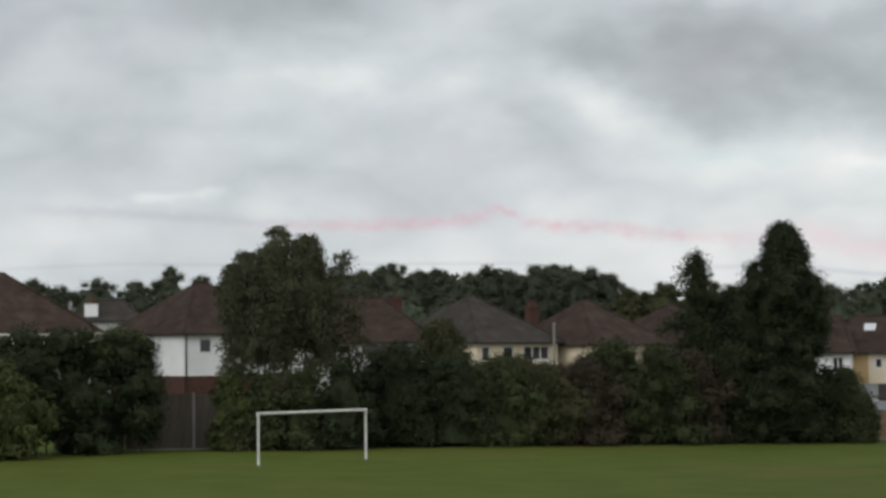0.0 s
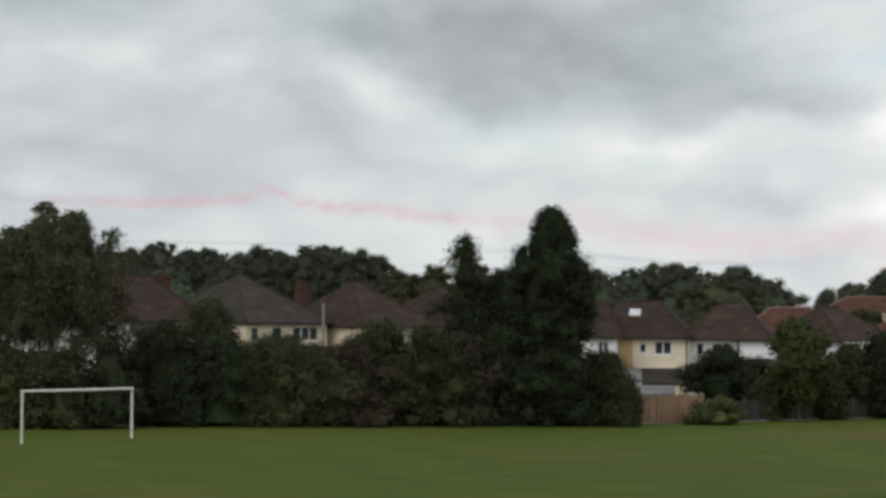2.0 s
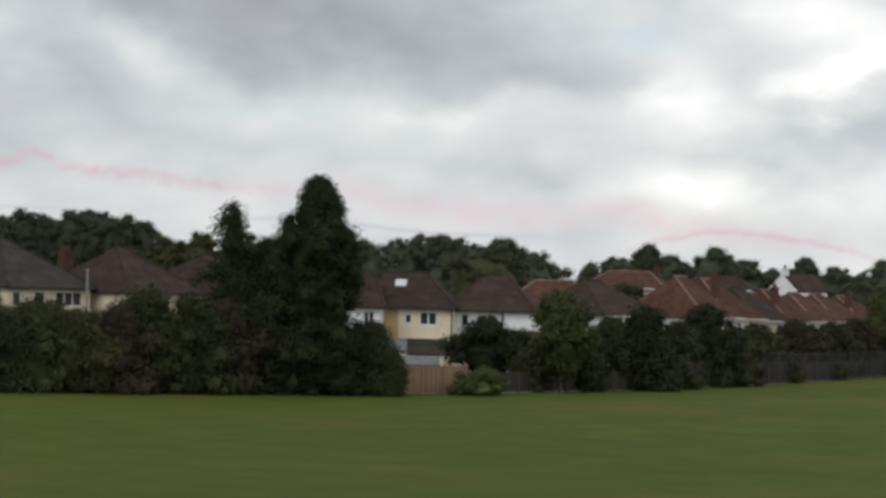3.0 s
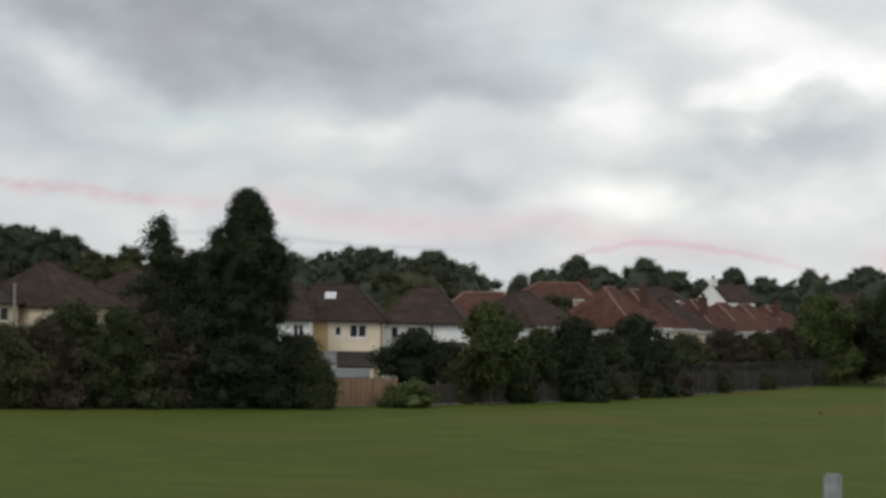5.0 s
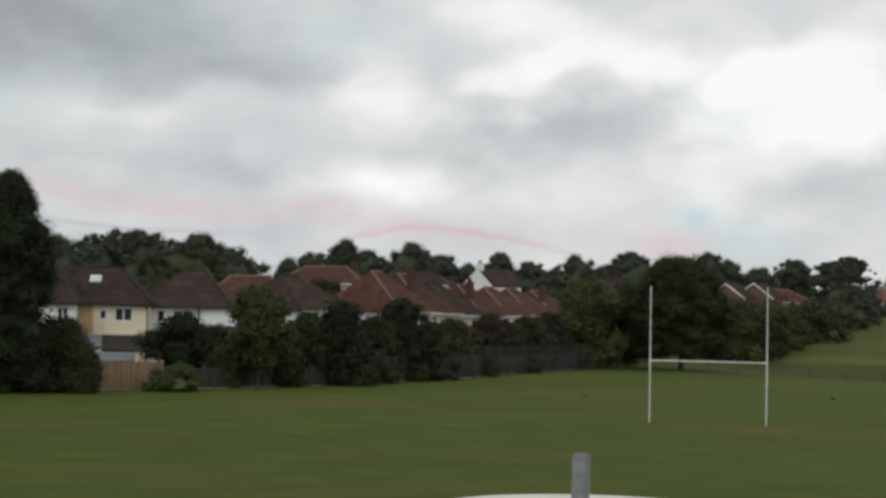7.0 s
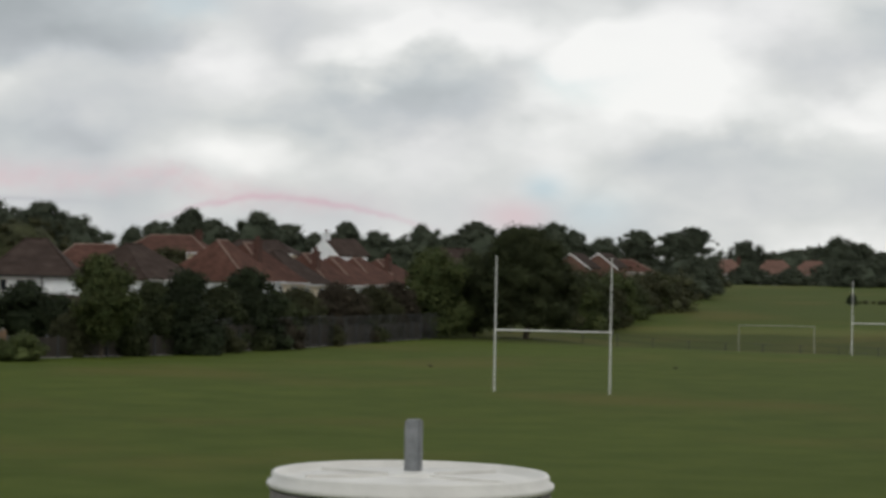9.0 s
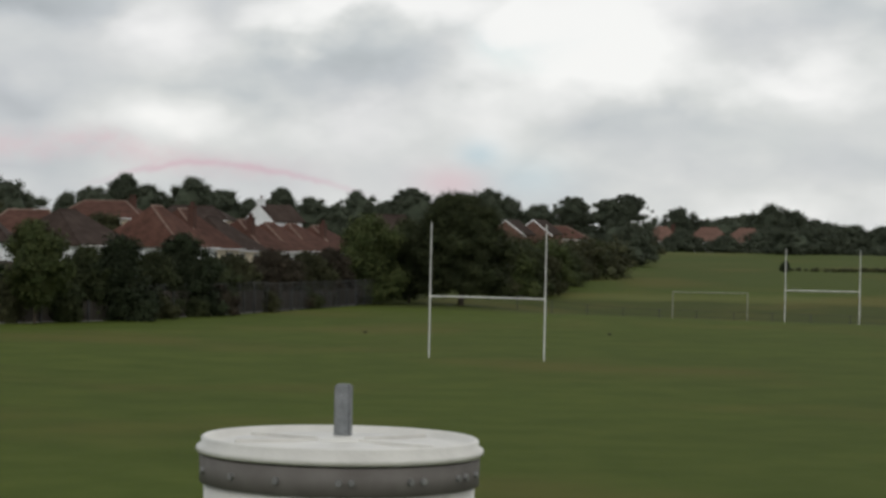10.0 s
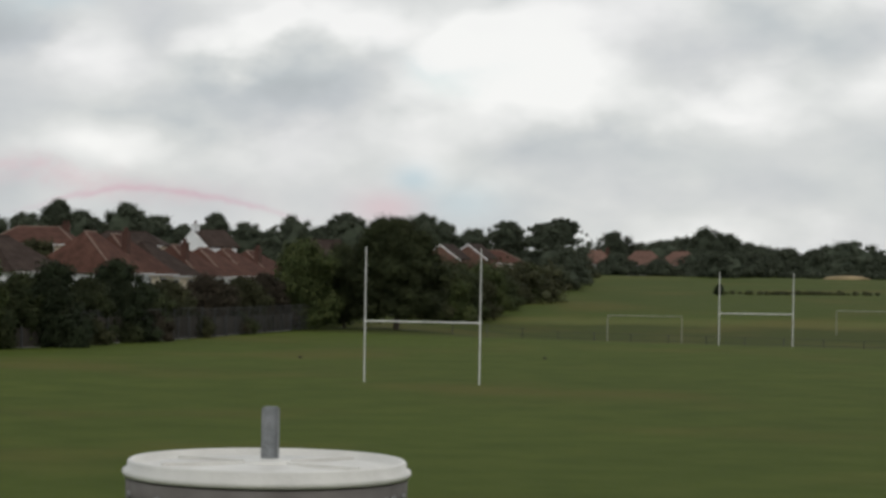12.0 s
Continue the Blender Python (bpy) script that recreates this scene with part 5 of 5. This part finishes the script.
# ---- goals on the field ----
def rugby_goal(label, bearing_l, d_l, bearing_r, d_r, bar, top, bar_r=0.05, post_r=0.06, lean=0.0):
    (xa, ya), (xb, yb) = site(bearing_l, d_l), site(bearing_r, d_r)
    mx, my = (xa + xb) / 2, (ya + yb) / 2
    g = ground(mx, my)
    L = math.hypot(xb - xa, yb - ya)
    t = thing("rugby_goal", pose(mx, my, g - 0.06, 0, 0, math.degrees(math.atan2(yb - ya, xb - xa))), label, "rugby posts", "rugby goals")
    for s in (-1, 1):
        bm = bmesh.new()
        tube(bm, (s * L / 2, 0, -0.2), (s * L / 2, 0, bar + 0.4), post_r, n=12)
        tube(bm, (s * L / 2, 0, bar + 0.4), (s * L / 2 + lean, 0, top), post_r * 0.92, post_r * 0.72, 12)
        up = part("upright", bm, M_POST, t, smooth=False)
        part("collar", one_tube((s * L / 2, 0, bar - 0.09), (s * L / 2, 0, bar + 0.09), post_r * 1.35, n=12), M_POST, up)
        part("ground_socket", one_tube((s * L / 2, 0, -0.1), (s * L / 2, 0, 0.03), post_r * 1.5, n=12), M_STEEL, up)
    part("crossbar", one_tube((-L / 2, 0, bar), (L / 2, 0, bar), bar_r, n=12), M_POST, t)
    return t


rugby_goal("white rugby goal with tall uprights on the field", -3.78, 109.5, -6.70, 108.4, 3.03, 6.62, 0.038, 0.039)
rugby_goal("white rugby goal at the far edge of the field", -12.72, 176, -14.56, 177, 2.55, 5.75, 0.045, 0.042)


def football_goal(label, bearing_l, d_l, bearing_r, d_r, top, r=0.06, paint=None):
    (xa, ya), (xb, yb) = site(bearing_l, d_l), site(bearing_r, d_r)
    mx, my = (xa + xb) / 2, (ya + yb) / 2
    g = ground(mx, my)
    L = math.hypot(xb - xa, yb - ya)
    t = thing("football_goal", pose(mx, my, g, 0, 0, math.degrees(math.atan2(yb - ya, xb - xa))), label, "football goal", "football goals")
    for s in (-1, 1):
        part("goalpost", one_tube((s * L / 2, 0, -0.2), (s * L / 2, 0, top), r, n=12), paint or M_POST, t)
        part("ground_socket", one_tube((s * L / 2, 0, -0.1), (s * L / 2, 0, 0.06), r * 1.4, n=12), M_STEEL, t)
    part("crossbar", one_tube((-L / 2 - r, 0, top), (L / 2 + r, 0, top), r, n=12), paint or M_POST, t)


football_goal("white football goal frame without a net", 25.61, 106.6, 22.90, 111.6, 2.46, 0.062)
football_goal("yellowish-grey football goal frame beyond the field crest", -9.92, 207, -11.79, 208, 2.44, 0.04, M_POST_GREY)
football_goal("yellowish-grey football goal frame on the grass slope", -15.63, 228, -17.3, 229, 2.44, 0.04, M_POST_GREY)


# ---- the white drum by the lens ----
def drum():
    x, y = site(-1.42, 4.8)
    g = ground(x, y)
    top = level(-4.97, 4.8) - g
    R = 0.3
    t = thing("plastic_drum", pose(x, y, g), "white plastic drum with grey strap and steel stub", "drum")

    def lathe(prof, n=72, close=True):
        bm = bmesh.new()
        rings = [[bm.verts.new((r * math.cos(2 * math.pi * i / n), r * math.sin(2 * math.pi * i / n), z)) for i in range(n)] for r, z in prof]
        for a, b in zip(rings, rings[1:]):
            for i in range(n):
                bm.faces.new((a[i], a[(i + 1) % n], b[(i + 1) % n], b[i]))
        if close:
            bm.faces.new(rings[0][::-1])
            bm.faces.new(rings[-1])
        return bm

    part("body", lathe([(0.270, 0.0), (0.285, 0.02), (0.287, 0.30), (0.292, 0.33), (0.287, 0.36), (0.287, 0.70), (0.292, 0.73), (0.287, 0.76), (0.287, top - 0.04)]), M_PLASTIC, t, smooth=True)
    part("lid", lathe([(0.288, top - 0.036), (0.301, top - 0.035), (0.305, top - 0.029), (0.304, top - 0.021), (0.2945, top - 0.017), (0.2945, top - 0.004), (0.290, top), (0.285, top - 0.001), (0.281, top - 0.014), (0.240, top - 0.016), (0.232, top - 0.011), (0.12, top - 0.011), (0.06, top - 0.008)]), M_PLASTIC, t, smooth=True)
    lid = t.children[-1]
    for a in (35, 145, 195, 325):
        bm = one_box(0.03, 0.23, -0.006, 0.006, top - 0.014, top - 0.004, bevel=0.002)
        bm.transform(Matrix.Rotation(radians(a), 4, "Z"))
        part("rib", bm, M_PLASTIC, lid)
    part("boss", lathe([(0.055, top - 0.011), (0.05, top - 0.003), (0.03, top)], 32), M_PLASTIC, lid)
    band = part("strap", lathe([(0.289, top - 0.098), (0.2965, top - 0.096), (0.2975, top - 0.040), (0.289, top - 0.038)]), M_BAND, t, "dark grey strap with bolt heads", smooth=True)
    for a in (-164, -139, -117, -92, -87, -63, -57, -37, -31, -20, 15, 60, 100, 140):
        c, s = math.cos(radians(a)), math.sin(radians(a))
        bm = one_tube((c * 0.294, s * 0.294, top - 0.068), (c * 0.304, s * 0.304, top - 0.068), 0.0085, 0.007, 6)
        part("bolt", bm, M_BOLT, band)
    bm = one_box(-0.0175, 0.0175, -0.0175, 0.0175, top - 0.012, top + 0.109, bevel=0.004)
    bm.transform(Matrix.Translation((0.006, 0.03, 0)) @ Matrix.Rotation(radians(-11), 4, "Z"))
    part("stub", bm, M_STEEL, t, "grey square galvanised steel stub")


drum()



# ---- heather and a lone bush on the hill ----
hedge_row("heather_strip", "low dark heather strip across the grass hill", "hedge", site(-12.95, 322), site(-16.6, 330), 0.6, 4.0, M_LEAF_OLIVE, clump=0.36, per_m=3, leaves_per_m=260, leaf=0.18, seed=500, wav=0.8)
plant("shrub", "small dark lone bush on the grass hill", "shrub", -12.72, 318, 1.8, ground(*site(-12.72, 318)) + 1.3, M_LEAF_DARK, clumps=16, clump=0.4, leaves=1500, leaf=0.2, seed=501)


# ---- dry bank on the hilltop, clods on the pitch ----
def mound(name, label, category, x, y, w, dep, h, material, seed, group=""):
    """A low uneven heap sunk into the grass."""
    bm = bmesh.new()
    bmesh.ops.create_icosphere(bm, subdivisions=3, radius=1)
    for v in bm.verts:
        k = 1 + 0.28 * noise.noise(v.co * 2.1 + Vector((seed, 0, 0)))
        v.co = Vector((v.co.x * w / 2 * k, v.co.y * dep / 2 * k, v.co.z * h * k))
    t = thing(name, pose(x, y, ground(x, y)), label, category, group)
    part("heap", bm, material, t, smooth=True)


M_SAND = mat("dry_sandy_earth", [(0.20, 0.155, 0.085), (0.32, 0.25, 0.14)], scale=1.5, rough=0.95, bump=0.4)
M_SOIL = mat("dark_soil", [(0.020, 0.017, 0.012), (0.040, 0.033, 0.022)], scale=8, rough=0.95, bump=0.5)
mound("earth_bank", "low dry sandy bank on the hilltop grass", "earth bank", *site(-15.85, 438), 9.5, 4.0, 0.75, M_SAND, 3)
for b, d, sd in ((-2.16, 137, 1), (-8.35, 141.5, 5)):
    mound("turf_clod", "small dark clod of earth on the mown grass", "clod", *site(b, d), 0.26, 0.26, 0.11, M_SOIL, sd, "turf clods")
